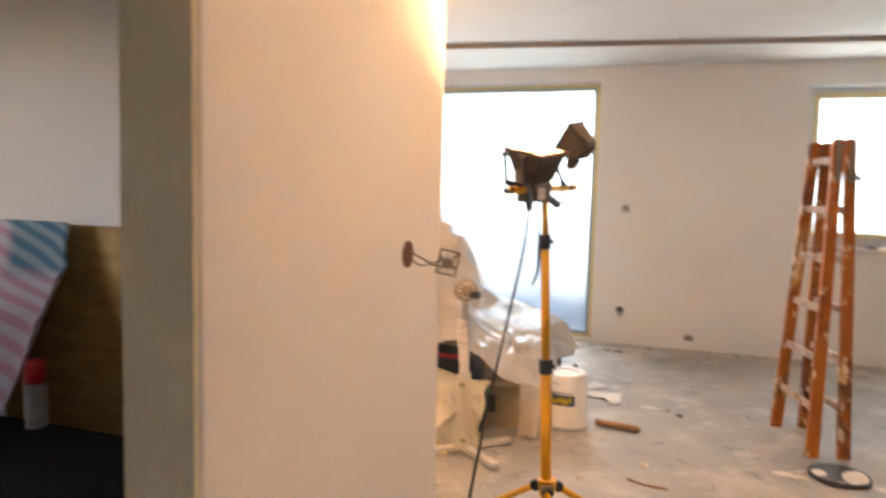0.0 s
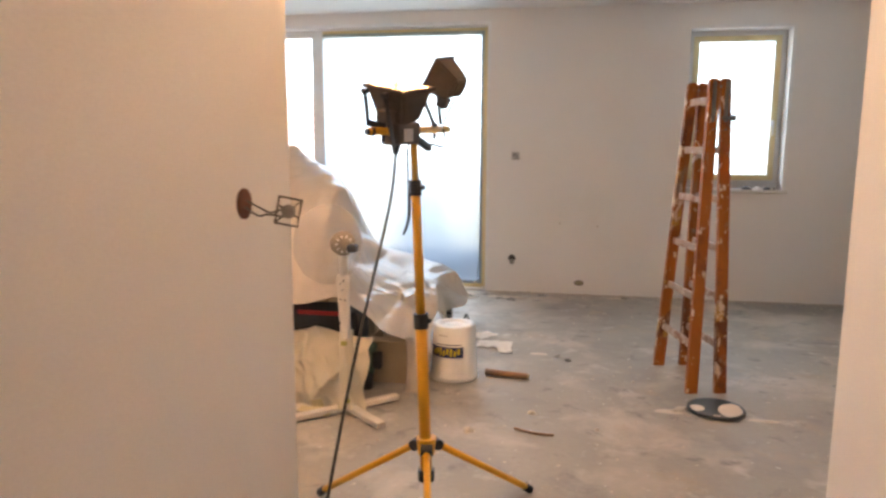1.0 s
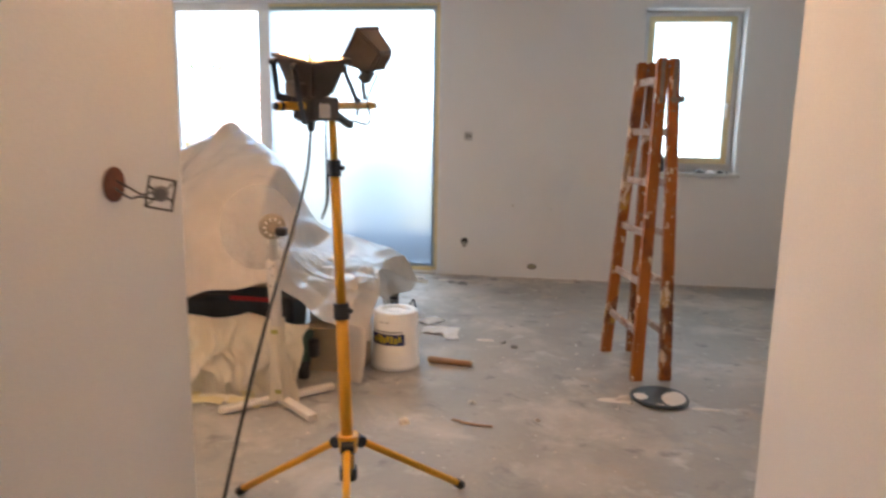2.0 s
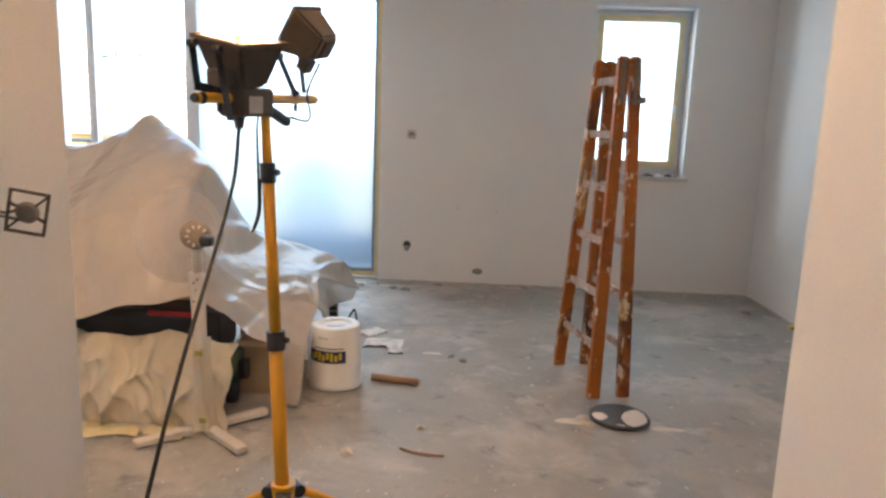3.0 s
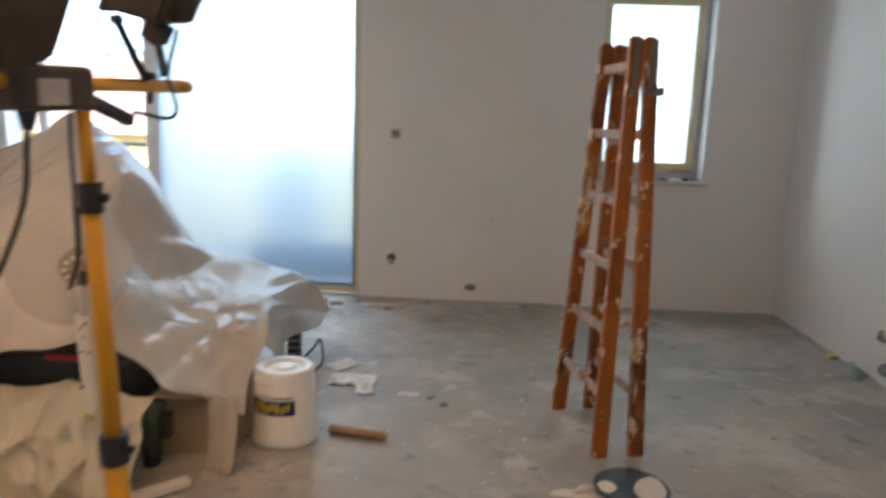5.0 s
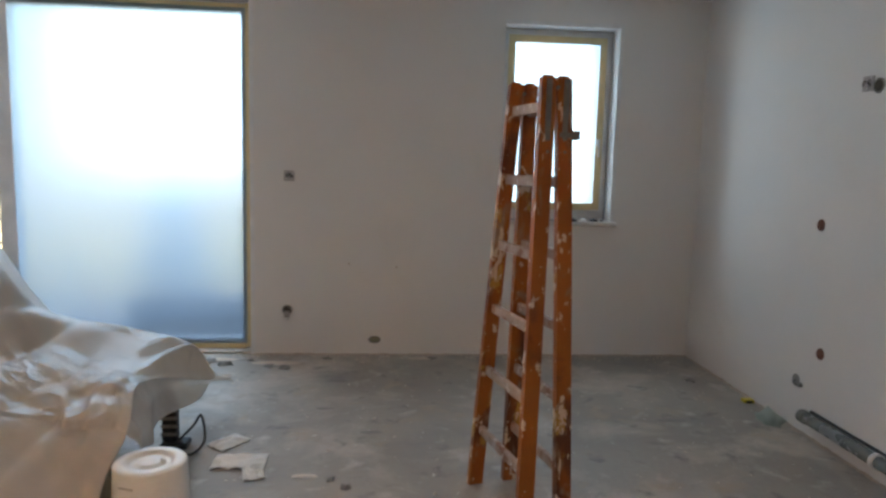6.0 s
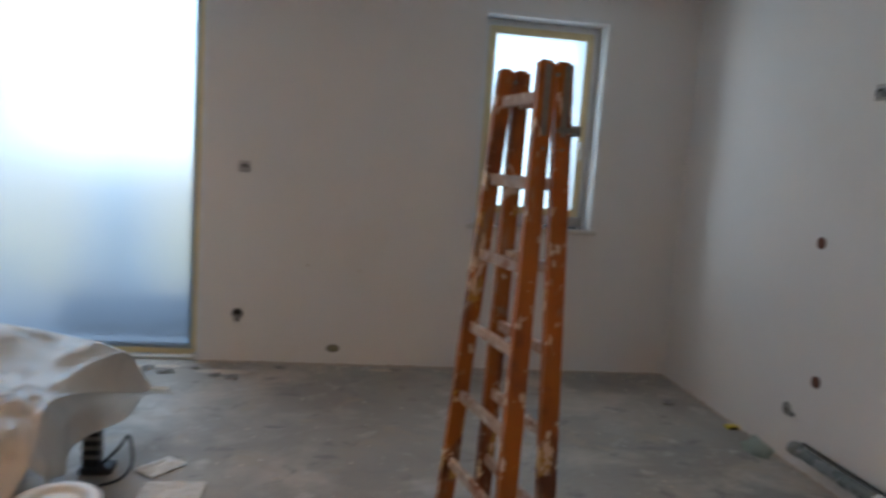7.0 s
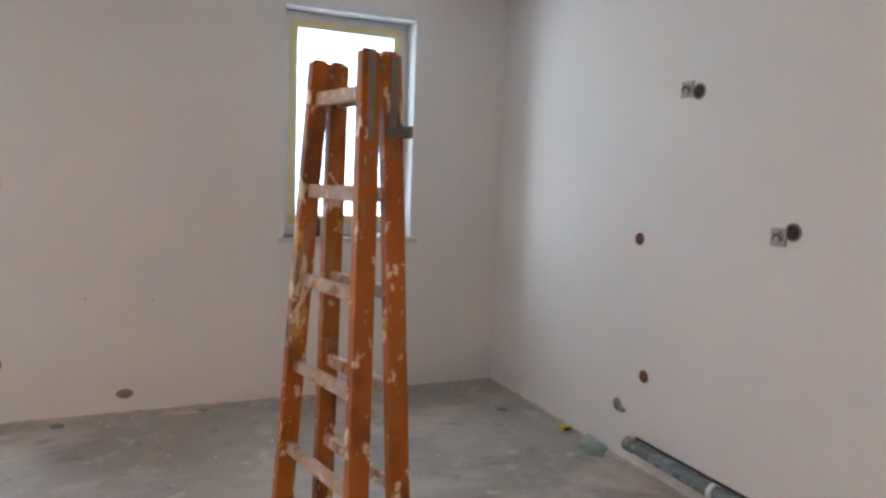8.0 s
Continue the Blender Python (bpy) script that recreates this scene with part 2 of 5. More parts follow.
def boxes(*pairs, bevel=0.0):
    bm = bmesh.new()
    for lo, hi in pairs:
        box(bm, lo, hi, bevel)
    return bm


def rod(bm, a, b, r0, r1=None, seg=16):
    a, b = Vector(a), Vector(b)
    d = b - a
    m = Matrix.Translation((a + b) / 2) @ d.to_track_quat("Z", "Y").to_matrix().to_4x4()
    bmesh.ops.create_cone(bm, cap_ends=True, segments=seg, radius1=r0, radius2=r0 if r1 is None else r1, depth=d.length, matrix=m)
    return bm


def lathe(profile, seg=40, m=None):
    """A solid of revolution about z from (radius, height) pairs."""
    bm = bmesh.new()
    rings = [[bm.verts.new((r * math.cos(2 * math.pi * i / seg), r * math.sin(2 * math.pi * i / seg), z)) for i in range(seg)] for r, z in profile]
    for a, b in zip(rings, rings[1:]):
        for i in range(seg):
            bm.faces.new((a[i], a[(i + 1) % seg], b[(i + 1) % seg], b[i]))
    for ring in (rings[0], rings[-1]):
        bm.faces.new(ring)
    if m is not None:
        bm.transform(m)
    return bm


def spline(points, steps=12):
    ps = [Vector(p) for p in points]
    ps = [2 * ps[0] - ps[1]] + ps + [2 * ps[-1] - ps[-2]]
    out = []
    for i in range(1, len(ps) - 2):
        p0, p1, p2, p3 = ps[i - 1:i + 3]
        for k in range(steps):
            t = k / steps
            out.append(0.5 * ((2 * p1) + (p2 - p0) * t + (2 * p0 - 5 * p1 + 4 * p2 - p3) * t * t + (3 * p1 - p0 - 3 * p2 + p3) * t ** 3))
    return out + [ps[-2]]


def cable(points, r, seg=8, steps=12):
    bm = bmesh.new()
    ps = spline(points, steps)
    rings = []
    for i, p in enumerate(ps):
        d = (ps[min(i + 1, len(ps) - 1)] - ps[max(i - 1, 0)]).normalized()
        u = d.cross(Vector((0.31, 0.23, 0.92))).normalized()
        w = d.cross(u)
        rings.append([bm.verts.new(p + r * (math.cos(2 * math.pi * k / seg) * u + math.sin(2 * math.pi * k / seg) * w)) for k in range(seg)])
    for a, b in zip(rings, rings[1:]):
        for k in range(seg):
            bm.faces.new((a[k], a[(k + 1) % seg], b[(k + 1) % seg], b[k]))
    bm.faces.new(rings[0])
    bm.faces.new(rings[-1])
    return bm


def grid(fn, nu, nv):
    bm = bmesh.new()
    vs = [[bm.verts.new(fn(i / nu, j / nv)) for j in range(nv + 1)] for i in range(nu + 1)]
    for i in range(nu):
        for j in range(nv):
            bm.faces.new((vs[i][j], vs[i + 1][j], vs[i + 1][j + 1], vs[i][j + 1]))
    return bm


def thicken(ob, t):
    md = ob.modifiers.new("thickness", "SOLIDIFY")
    md.thickness, md.offset = t, 0
    return ob


def lump(radius, seed, flat=0.6, rough=0.35):
    bm = bmesh.new()
    bmesh.ops.create_icosphere(bm, subdivisions=2, radius=radius)
    for v in bm.verts:
        k = 1 + rough * noise.noise(v.co * (1.8 / radius) + Vector((seed * 3.1, seed, 0)))
        v.co = Vector((v.co.x * k, v.co.y * k, max(0, v.co.z * k * flat)))
    return bm


# ---- room shell ----
FAR, LEFT, RIGHT, NEAR = 5.0, -3.86, 2.955, 0.35
DOOR = (-3.2, -0.27, 0.0, 2.455)
WIN = (1.487, 2.31, 1.003, 2.375)
TOP, TRAY = 2.585, 2.625
T = 0.38
structure("floor", boxes(((LEFT - 0.4, -3.6, -0.2), (RIGHT + 0.4, FAR + T, 0.0))), SCREED, "dusty grey concrete screed floor with plaster smears", "floor")
structure("wall_far", boxes(
    ((LEFT - 0.3, FAR, 0), (DOOR[0], FAR + T, 2.9)), ((DOOR[0], FAR, DOOR[3]), (DOOR[1], FAR + T, 2.9)), ((DOOR[1], FAR, 0), (WIN[0], FAR + T, 2.9)),
    ((WIN[0], FAR, 0), (WIN[1], FAR + T, WIN[2])), ((WIN[0], FAR, WIN[3]), (WIN[1], FAR + T, 2.9)), ((WIN[1], FAR, 0), (RIGHT + 0.3, FAR + T, 2.9))),
    PLASTER, "white plastered wall with a balcony door and a window", "wall")
structure("wall_right", boxes(((RIGHT, NEAR - 0.15, 0), (RIGHT + 0.3, FAR, 2.9))), PLASTER, "white plastered wall with open socket holes", "wall")
structure("wall_left", boxes(((LEFT - 0.3, NEAR - 0.15, 0), (LEFT, FAR, 2.9))), PLASTER, "white plastered wall beside the balcony door", "wall")
HALL_L, HALL_R, END = -0.245, 1.168, -0.805
structure("wall_near_left", boxes(((LEFT, NEAR - 0.15, 0), (HALL_L - 0.138, NEAR, 2.9))), PLASTER, "white plastered wall between living room and side room", "wall")
structure("wall_near_right", boxes(((HALL_R + 0.15, NEAR - 0.13, 0), (RIGHT, NEAR + 0.02, 2.9))), PLASTER, "white plastered wall beside the passage", "wall")
structure("wall_hall_left", boxes(((HALL_L - 0.138, END + 0.012, 0), (HALL_L, NEAR - 0.015, 2.9)), bevel=0.006), PLASTER, "plastered partition wall along the passage", "wall")
structure("wall_hall_end", boxes(((HALL_L - 0.137, END, 0), (HALL_L - 0.004, END + 0.0115, 2.9))), ROUGH_PLASTER, "raw unpainted plaster end of the partition wall", "wall")
structure("wall_hall_right", boxes(((HALL_R, -3.6, 0), (HALL_R + 0.15, NEAR + 0.03, 2.9)), bevel=0.006), PLASTER, "plastered wall of the passage", "wall")
structure("wall_back", boxes(((-2.9, -3.75, 0), (HALL_R + 0.15, -3.6, 2.9))), PLASTER, "plain plastered wall behind the passage", "wall")
structure("wall_side_room", boxes(((-2.9, -3.6, 0), (-2.75, -1.6, 2.9)), ((-2.9, -0.7, 0), (-2.75, NEAR - 0.15, 2.9)), ((-2.9, -1.6, 0), (-2.75, -0.7, 1.2)), ((-2.9, -1.6, 2.05), (-2.75, -0.7, 2.9))),
          PLASTER, "plain plastered wall with a window opening", "wall")
structure("ceiling", boxes(((LEFT - 0.3, -3.75, TRAY), (RIGHT + 0.3, FAR + T, 3.0))), CEILING, "white painted ceiling", "ceiling")


def prism(outline, z0, z1):
    bm = bmesh.new()
    lo = [bm.verts.new((x, y, z0)) for x, y in outline]
    hi = [bm.verts.new((x, y, z1)) for x, y in outline]
    for i in range(len(lo)):
        bm.faces.new((lo[i], lo[(i + 1) % len(lo)], hi[(i + 1) % len(lo)], hi[i]))
    bm.faces.new(lo)
    bm.faces.new(hi)
    return bm


STEP_L, STEP_R = 4.12 + 0.12 * LEFT, 4.12 + 0.12 * 2.25
structure("ceiling_border", prism(((LEFT, STEP_L), (2.25, STEP_R), (2.25, NEAR), (RIGHT, NEAR), (RIGHT, FAR), (LEFT, FAR)), TOP, TRAY - 0.002), CEILING, "lowered white plasterboard border of the ceiling", "ceiling")
structure("trim_ceiling", prism(((LEFT, STEP_L - 0.012), (2.238, STEP_R - 0.012), (2.238, STEP_R - 0.002), (LEFT, STEP_L - 0.002)), TOP + 0.003, TRAY - 0.003), LIP, "brown strip along the ceiling step", "trim")
# Unseen slab, added to keep sun and sky off the rooms.
structure("unseen_roof", boxes(((-6, -9, 3.01), (6, 5.38, 3.3))), PLASTER, "unseen flat slab added over the rooms to block the sun", "roof")


# ---- balcony door, window ----
def ring(x0, x1, z0, z1, w, y0, y1, bevel=0.004):
    return boxes(((x0, y0, z0), (x0 + w, y1, z1)), ((x1 - w, y0, z0), (x1, y1, z1)), ((x0 + w, y0, z0), (x1 - w, y1, z0 + w)), ((x0 + w, y0, z1 - w), (x1 - w, y1, z1)), bevel=bevel)


def film_sheet(x0, x1, z0, z1, y, seed):
    def f(u, v):
        x, z = x0 + (x1 - x0) * u, z0 + (z1 - z0) * v
        e = min(u, 1 - u, v, 1 - v) * 6
        return (x, y + 0.012 * min(1, e) * noise.noise(Vector((x * 1.7 + seed, z * 1.1, 0.3))) + 0.004 * min(1, e) * math.sin(9 * (x + 0.7 * z) + seed), z)
    return grid(f, 40, 50)


door = thing("balcony_door", (0, 0, 0), "white plastic balcony door taped over with milky film", "balcony door", kind="structure")
door.name = "door_1"
FY = FAR + 0.10
part("door_frame", ring(DOOR[0] + 0.002, DOOR[1] - 0.002, 0.02, DOOR[3] - 0.002, 0.07, FY, FY + 0.08), FRAME_WHITE, door)
part("mullion", boxes(((-1.985, FY - 0.01, 0.091), (-1.875, FY + 0.078, DOOR[3] - 0.073)), bevel=0.004), FRAME_WHITE, door)
part("sash", boxes(((-2.86, FY + 0.005, 0.091), (-2.79, FY + 0.07, DOOR[3] - 0.073)), bevel=0.004), FRAME_WHITE, door)
pane = part("pane", boxes(((-3.128, FY + 0.035, 0.091), (-2.862, FY + 0.041, DOOR[3] - 0.073))), GLASS, door, "clear glass pane")
pane2 = part("pane", boxes(((-2.788, FY + 0.035, 0.091), (-1.987, FY + 0.041, DOOR[3] - 0.073))), GLASS, door, "clear glass pane")
film1 = part("film", film_sheet(-1.872, -0.304, 0.045, DOOR[3] - 0.034, FY - 0.012, 1.0), FILM, door, "milky masking film", True)
for p in (pane, pane2, film1):
    p.visible_shadow = False
part("masking_tape", boxes(((-0.310, FY - 0.020, 0.03), (-0.276, FY - 0.0165, DOOR[3] - 0.01))), TAPE, door, "yellowed masking tape")
part("masking_tape", boxes(((-1.87, FY - 0.020, DOOR[3] - 0.042), (-0.312, FY - 0.0165, DOOR[3] - 0.016))), TAPE, door, "yellowed masking tape")
part("masking_tape", boxes(((-1.87, FY - 0.020, 0.012), (-0.312, FY - 0.0165, 0.055))), TAPE, door, "yellowed masking tape")
part("masking_tape", boxes(((-1.90, FY - 0.025, 0.1), (-1.868, FY - 0.021, DOOR[3] - 0.04))), FRAME_WHITE, door, "pale masking tape")
part("threshold", boxes(((DOOR[0] + 0.01, FAR + 0.005, 0.001), (DOOR[1] - 0.01, FY + 0.2, 0.019)), bevel=0.004), SILL, door)
part("reveal_bead", boxes(((DOOR[1] + 0.0, FAR - 0.003, 0.0), (DOOR[1] + 0.03, FAR - 0.0005, DOOR[3] + 0.03)), ((DOOR[0], FAR - 0.003, DOOR[3]), (DOOR[1], FAR - 0.0005, DOOR[3] + 0.03))), FRAME_WHITE, door, "white corner bead")

win = thing("window_1", (0, 0, 0), "white window with taped-on milky film and stone sill", "window", kind="structure")
WY = FAR + 0.16
part("window_frame", ring(WIN[0] + 0.002, WIN[1] - 0.002, WIN[2] + 0.03, WIN[3] - 0.002, 0.05, WY, WY + 0.04), FRAME_WHITE, win)
part("bottom_rail", boxes(((WIN[0] + 0.002, WY + 0.001, WIN[2] + 0.001), (WIN[1] - 0.002, WY + 0.041, WIN[2] + 0.0295)), bevel=0.002), FRAME_WHITE, win)
film2 = part("film", film_sheet(WIN[0] + 0.09, WIN[1] - 0.09, WIN[2] + 0.10, WIN[3] - 0.085, WY - 0.012, 4.0), FILM, win, "milky masking film", True)
film2.visible_shadow = False
part("sash", ring(WIN[0] + 0.03, WIN[1] - 0.03, WIN[2] + 0.06, WIN[3] - 0.03, 0.05, WY - 0.02, WY - 0.001), FRAME_WHITE, win)
part("masking_tape", ring(WIN[0] + 0.05, WIN[1] - 0.05, WIN[2] + 0.075, WIN[3] - 0.05, 0.05, WY - 0.027, WY - 0.0215, 0.001), TAPE, win, "yellowed masking tape")
part("window_sill", boxes(((WIN[0] - 0.04, FAR - 0.045, WIN[2] - 0.032), (WIN[1] + 0.035, FAR + 0.16, WIN[2])), bevel=0.006), SILL, win, "dusty stone window sill")
bm = boxes(((WIN[1] - 0.095, WY - 0.05, 1.55), (WIN[1] - 0.07, WY - 0.028, 1.60)), bevel=0.004)
box(bm, (WIN[1] - 0.09, WY - 0.062, 1.47), (WIN[1] - 0.075, WY - 0.05, 1.60), 0.004)
part("handle", bm, FRAME_WHITE, win, "white window handle")
part("reveal", boxes(((WIN[1] - 0.004, FAR + 0.001, WIN[2] + 0.001), (WIN[1] - 0.0005, WY - 0.001, WIN[3] - 0.005)), ((WIN[0] + 0.0005, FAR + 0.001, WIN[2] + 0.001), (WIN[0] + 0.004, WY - 0.001, WIN[3] - 0.005)), ((WIN[0] + 0.005, FAR + 0.001, WIN[3] - 0.004), (WIN[1] - 0.005, WY - 0.001, WIN[3] - 0.0005))), FRAME_WHITE, win, "white painted reveal")
part("reveal_bead", boxes(((WIN[1], FAR - 0.003, WIN[2]), (WIN[1] + 0.025, FAR - 0.0005, WIN[3] + 0.025)), ((WIN[0] - 0.0, FAR - 0.003, WIN[3]), (WIN[1], FAR - 0.0005, WIN[3] + 0.025))), FRAME_WHITE, win, "white corner bead")


# ---- outside ----
GROUND = surf("lawn", (0.07, 0.10, 0.035), (0.10, 0.11, 0.05), 0.95, 0.4, 8, 0.3)
TILES = surf("roof_tiles", (0.34, 0.25, 0.21), (0.26, 0.19, 0.16), 0.85, 1.5, 20, 0.5)
RENDER_YELLOW = surf("yellow_render", (0.62, 0.47, 0.22), None, 0.9, 1.0, 30)
RENDER_WHITE = surf("white_render", (0.72, 0.72, 0.70), None, 0.9, 1.0, 30)
SLAB = surf("balcony_slab", (0.20, 0.21, 0.21), (0.16, 0.17, 0.17), 0.8, 3, 40)
RAIL = surf("rail_metal", (0.06, 0.07, 0.08), None, 0.4, 12, metal=0.6)
LEAF = surf("leaves", (0.05, 0.09, 0.03), (0.08, 0.12, 0.04), 0.8, 3)
BARK = surf("bark", (0.14, 0.10, 0.07), None, 0.9, 6)
PANE_DARK = surf("house_glass", (0.06, 0.08, 0.10), None, 0.12, 3)
structure("ground", boxes(((-400, 5.5, -3.3), (400, 600, -3.0))), GROUND, "green lawn below the balcony", "ground")
structure("balcony", boxes(((LEFT - 0.4, FAR + T, -0.25), (RIGHT + 0.6, 6.9, -0.03))), SLAB, "grey tiled balcony slab outside the door", "balcony")
rail = thing("balcony_railing", (0, 6.84, -0.03), "dark metal balcony railing with horizontal bars", "railing")
for x in np.arange(LEFT, RIGHT + 0.5, 1.15):
    part("post", boxes(((x - 0.02, -0.02, 0), (x + 0.02, 0.02, 1.05)), bevel=0.003), RAIL, rail)
for z in (0.12, 0.34, 0.56, 0.78, 1.08):
    part("rail", rod(bmesh.new(), (LEFT - 0.3, 0, z), (RIGHT + 0.5, 0, z), 0.012 if z < 1 else 0.022), RAIL, rail)
crate = thing("planter", (-0.73, 5.60, -0.03), "dark grey planter box standing on the balcony", "planter")
part("body", boxes(((-0.58, -0.17, 0), (0.58, 0.17, 0.315)), bevel=0.02), RAIL, crate)
part("rim", boxes(((-0.605, -0.195, 0.317), (0.605, 0.195, 0.345)), bevel=0.01), BLACK, crate)


DOME_SHEET = plastic_sheet("dome_sheet", (0.58, 0.68, 0.74), 0.60, 0.50, 0.45)


def cover(u, v):
    a = 2 * math.pi * u
    r = (0.30 - 0.10 * v ** 2) * (1 + 0.10 * noise.noise(Vector((2 * math.cos(a), 2 * math.sin(a), v * 2)))) + 0.012 * math.sin(9 * a) * (1 - v)
    k = math.sqrt(max(0.0, 1 - max(0.0, (v - 0.7) / 0.3) ** 2))
    return Vector((r * k * math.cos(a), 0.6 * r * k * math.sin(a), 1.22 * v))


# Made-up dome that gives the film its pale bluish column.
tall = part("silhouette_dome", grid(cover, 48, 30), DOME_SHEET, None, "", True)
tall.location = (-1.16, 6.05, -0.03)
tagged(tall, "pale bluish dome added for a soft shape behind the film", "cover")


def house(at, w, d, h, roof_h, walls, label):
    ob = thing("house", at, label, "house")
    part("wall", boxes(((-w / 2, 0, 0), (w / 2, d, h))), walls, ob)
    bm = bmesh.new()
    vs = [bm.verts.new(p) for p in ((-w / 2 - 0.5, -0.6, h + 0.004), (w / 2 + 0.5, -0.6, h + 0.004), (w / 2 + 0.5, d + 0.6, h + 0.004), (-w / 2 - 0.5, d + 0.6, h + 0.004), (-w / 2 - 0.5, d / 2, h + roof_h), (w / 2 + 0.5, d / 2, h + roof_h))]
    for f in ((0, 1, 5, 4), (2, 3, 4, 5), (0, 4, 3), (1, 2, 5), (3, 2, 1, 0)):
        bm.faces.new([vs[i] for i in f])
    roof = part("roof", bm, TILES, ob, "brown tiled roof")
    for k in range(9):
        z = k / 9
        part("tile_row", boxes(((-w / 2 - 0.5, -0.6 + z * (d / 2 + 0.6) - 0.02, h + z * roof_h + 0.02), (w / 2 + 0.5, -0.6 + z * (d / 2 + 0.6) + 0.05, h + z * roof_h + 0.07))), TILES, roof)
    for x in np.arange(-w / 2 + 1.2, w / 2 - 1, 2.4):
        for z in np.arange(0.9, h - 1.4, 2.7):
            wd = part("window", boxes(((x, -0.03, z), (x + 1.1, 0.02, z + 1.3))), RENDER_WHITE, ob)
            part("pane", boxes(((x + 0.07, -0.045, z + 0.07), (x + 0.52, -0.032, z + 1.23)), ((x + 0.58, -0.045, z + 0.07), (x + 1.03, -0.032, z + 1.23))), PANE_DARK, wd)
    return ob


house((-12, 24, -3), 16, 9, 3.6, 3.0, RENDER_YELLOW, "yellow rendered house with a brown tiled roof")
house((8, 30, -3), 14, 9, 4.2, 3.0, RENDER_WHITE, "white rendered house with a brown tiled roof")


def tree(at, h, seed):
    rnd = random.Random(seed)
    ob = thing("tree", at, "leafy green tree behind the houses", "tree", "trees behind the houses")
    bm = rod(bmesh.new(), (0, 0, 0), (0.1, 0, h * 0.55), 0.18, 0.09, 8)
    for k in range(5):
        a = k * 1.26
        rod(bm, (0.06, 0, h * (0.35 + 0.04 * k)), (math.cos(a) * h * 0.22, math.sin(a) * h * 0.22, h * (0.6 + 0.05 * k)), 0.06, 0.02, 6)
    part("trunk", bm, BARK, ob)
    verts, faces = [], []
    for k in range(1400):
        a, b, c = rnd.uniform(0, 6.28), rnd.gauss(0, 0.42), rnd.random() ** 0.4
        p = Vector((math.cos(a) * math.cos(b), math.sin(a) * math.cos(b), math.sin(b) * 1.1)) * c * h * 0.3
        p = p * (1 + 0.5 * noise.noise(p * 0.9)) + Vector((0, 0, h * 0.72))
        u = Vector((rnd.gauss(0, 1), rnd.gauss(0, 1), rnd.gauss(0, 1))).normalized() * 0.16
        w = u.cross(Vector((rnd.gauss(0, 1), rnd.gauss(0, 1), rnd.gauss(0, 1)))).normalized() * 0.1
        i = len(verts)
        verts += [p - u, p + w, p + u, p - w]
        faces.append((i, i + 1, i + 2, i + 3))
    me = bpy.data.meshes.new("crown")
    me.from_pydata(verts, [], faces)
    me.materials.append(LEAF)
    new("crown", me).parent = ob


tree((-20, 40, -3), 8.5, 3)
tree((-4, 42, -3), 8.0, 5)
tree((-30, 38, -3), 9.0, 7)


# ---- work light on its tripod ----
stand = thing("work_light", (0.02, 0.87, 0), "twin halogen work light on a yellow tripod", "work light")
S0 = Vector((0.02, 0.87, 0))
BL, BR = Vector((-0.118, 0.64, 1.405)) - S0, Vector((0.042, 1.151, 1.425)) - S0
PT = Vector((-0.03, 0.885, 1.385)) - S0
HUB = Vector((0.02, 0.868, 0.30)) - S0
R1, R2 = PT.lerp(HUB, 0.15), PT.lerp(HUB, 0.578)
bm = rod(bmesh.new(), PT + Vector((0, 0, 0.02)), R1, 0.0125)
part("upper_pole", bm, YELLOW, stand, "", True)
part("middle_pole", rod(bmesh.new(), R1, R2, 0.0165), YELLOW, stand, "", True)
part("lower_pole", rod(bmesh.new(), R2, HUB - Vector((0, 0, 0.10)), 0.021), YELLOW, stand, "", True)
DOWN = (HUB - PT).normalized()
for c, r in ((R1, 0.021), (R2, 0.026)):
    col = part("clamp_collar", rod(bmesh.new(), c - DOWN * 0.025, c + DOWN * 0.028, r), BLACK, stand, "black plastic collar")
    part("clamp_knob", rod(bmesh.new(), c + Vector((r * 0.8, 0, 0)), c + Vector((r + 0.010, -0.004, 0)), 0.010, 0.008, 10), BLACK, col)
hub = part("hub", rod(bmesh.new(), HUB + Vector((0, 0, 0.03)), HUB - Vector((0, 0, 0.03)), 0.036, 0.03), YELLOW, stand, "yellow hub collar")
LOW = HUB - Vector((0, 0, 0.11))
part("lower_collar", rod(bmesh.new(), LOW + Vector((0, 0, 0.02)), LOW - Vector((0, 0, 0.02)), 0.03), BLACK, stand)
for a in (40, 165, 283):
    d = Vector((math.cos(radians(a)), math.sin(radians(a)), 0))
    top, foot = HUB + d * 0.04, d * 0.47 + Vector((0, 0, 0.013))
    leg = part("leg", rod(bmesh.new(), top, foot, 0.0125), YELLOW, stand, "", True)
    part("rubber_foot", rod(bmesh.new(), foot - (foot - top).normalized() * 0.03, foot + Vector((0, 0, -0.003)), 0.016), BLACK, leg)
    part("hinge_bolt", rod(bmesh.new(), top + d.cross(Vector((0, 0, 1))) * 0.022, top - d.cross(Vector((0, 0, 1))) * 0.022, 0.02), BLACK, leg)
bar = part("crossbar", rod(bmesh.new(), BL, BR, 0.0125), YELLOW, stand, "yellow painted crossbar", True)
AX = (BR - BL).normalized()
for e, s in ((BL, -1), (BR, 1)):
    part("end_cap", rod(bmesh.new(), e - AX * s * 0.025, e + AX * s * 0.006, 0.0145, 0.010), BLACK if s < 0 else YELLOW, bar)
PERP = AX.cross(Vector((0, 0, 1))).normalized()
MB = Matrix((PERP.to_4d(), AX.to_4d(), Vector((0, 0, 1, 0)), (0, 0, 0, 1))).transposed()
MB.translation = BL.lerp(BR, 0.39)
MB[3][3] = 1
for r in range(3):
    MB[3][r] = 0
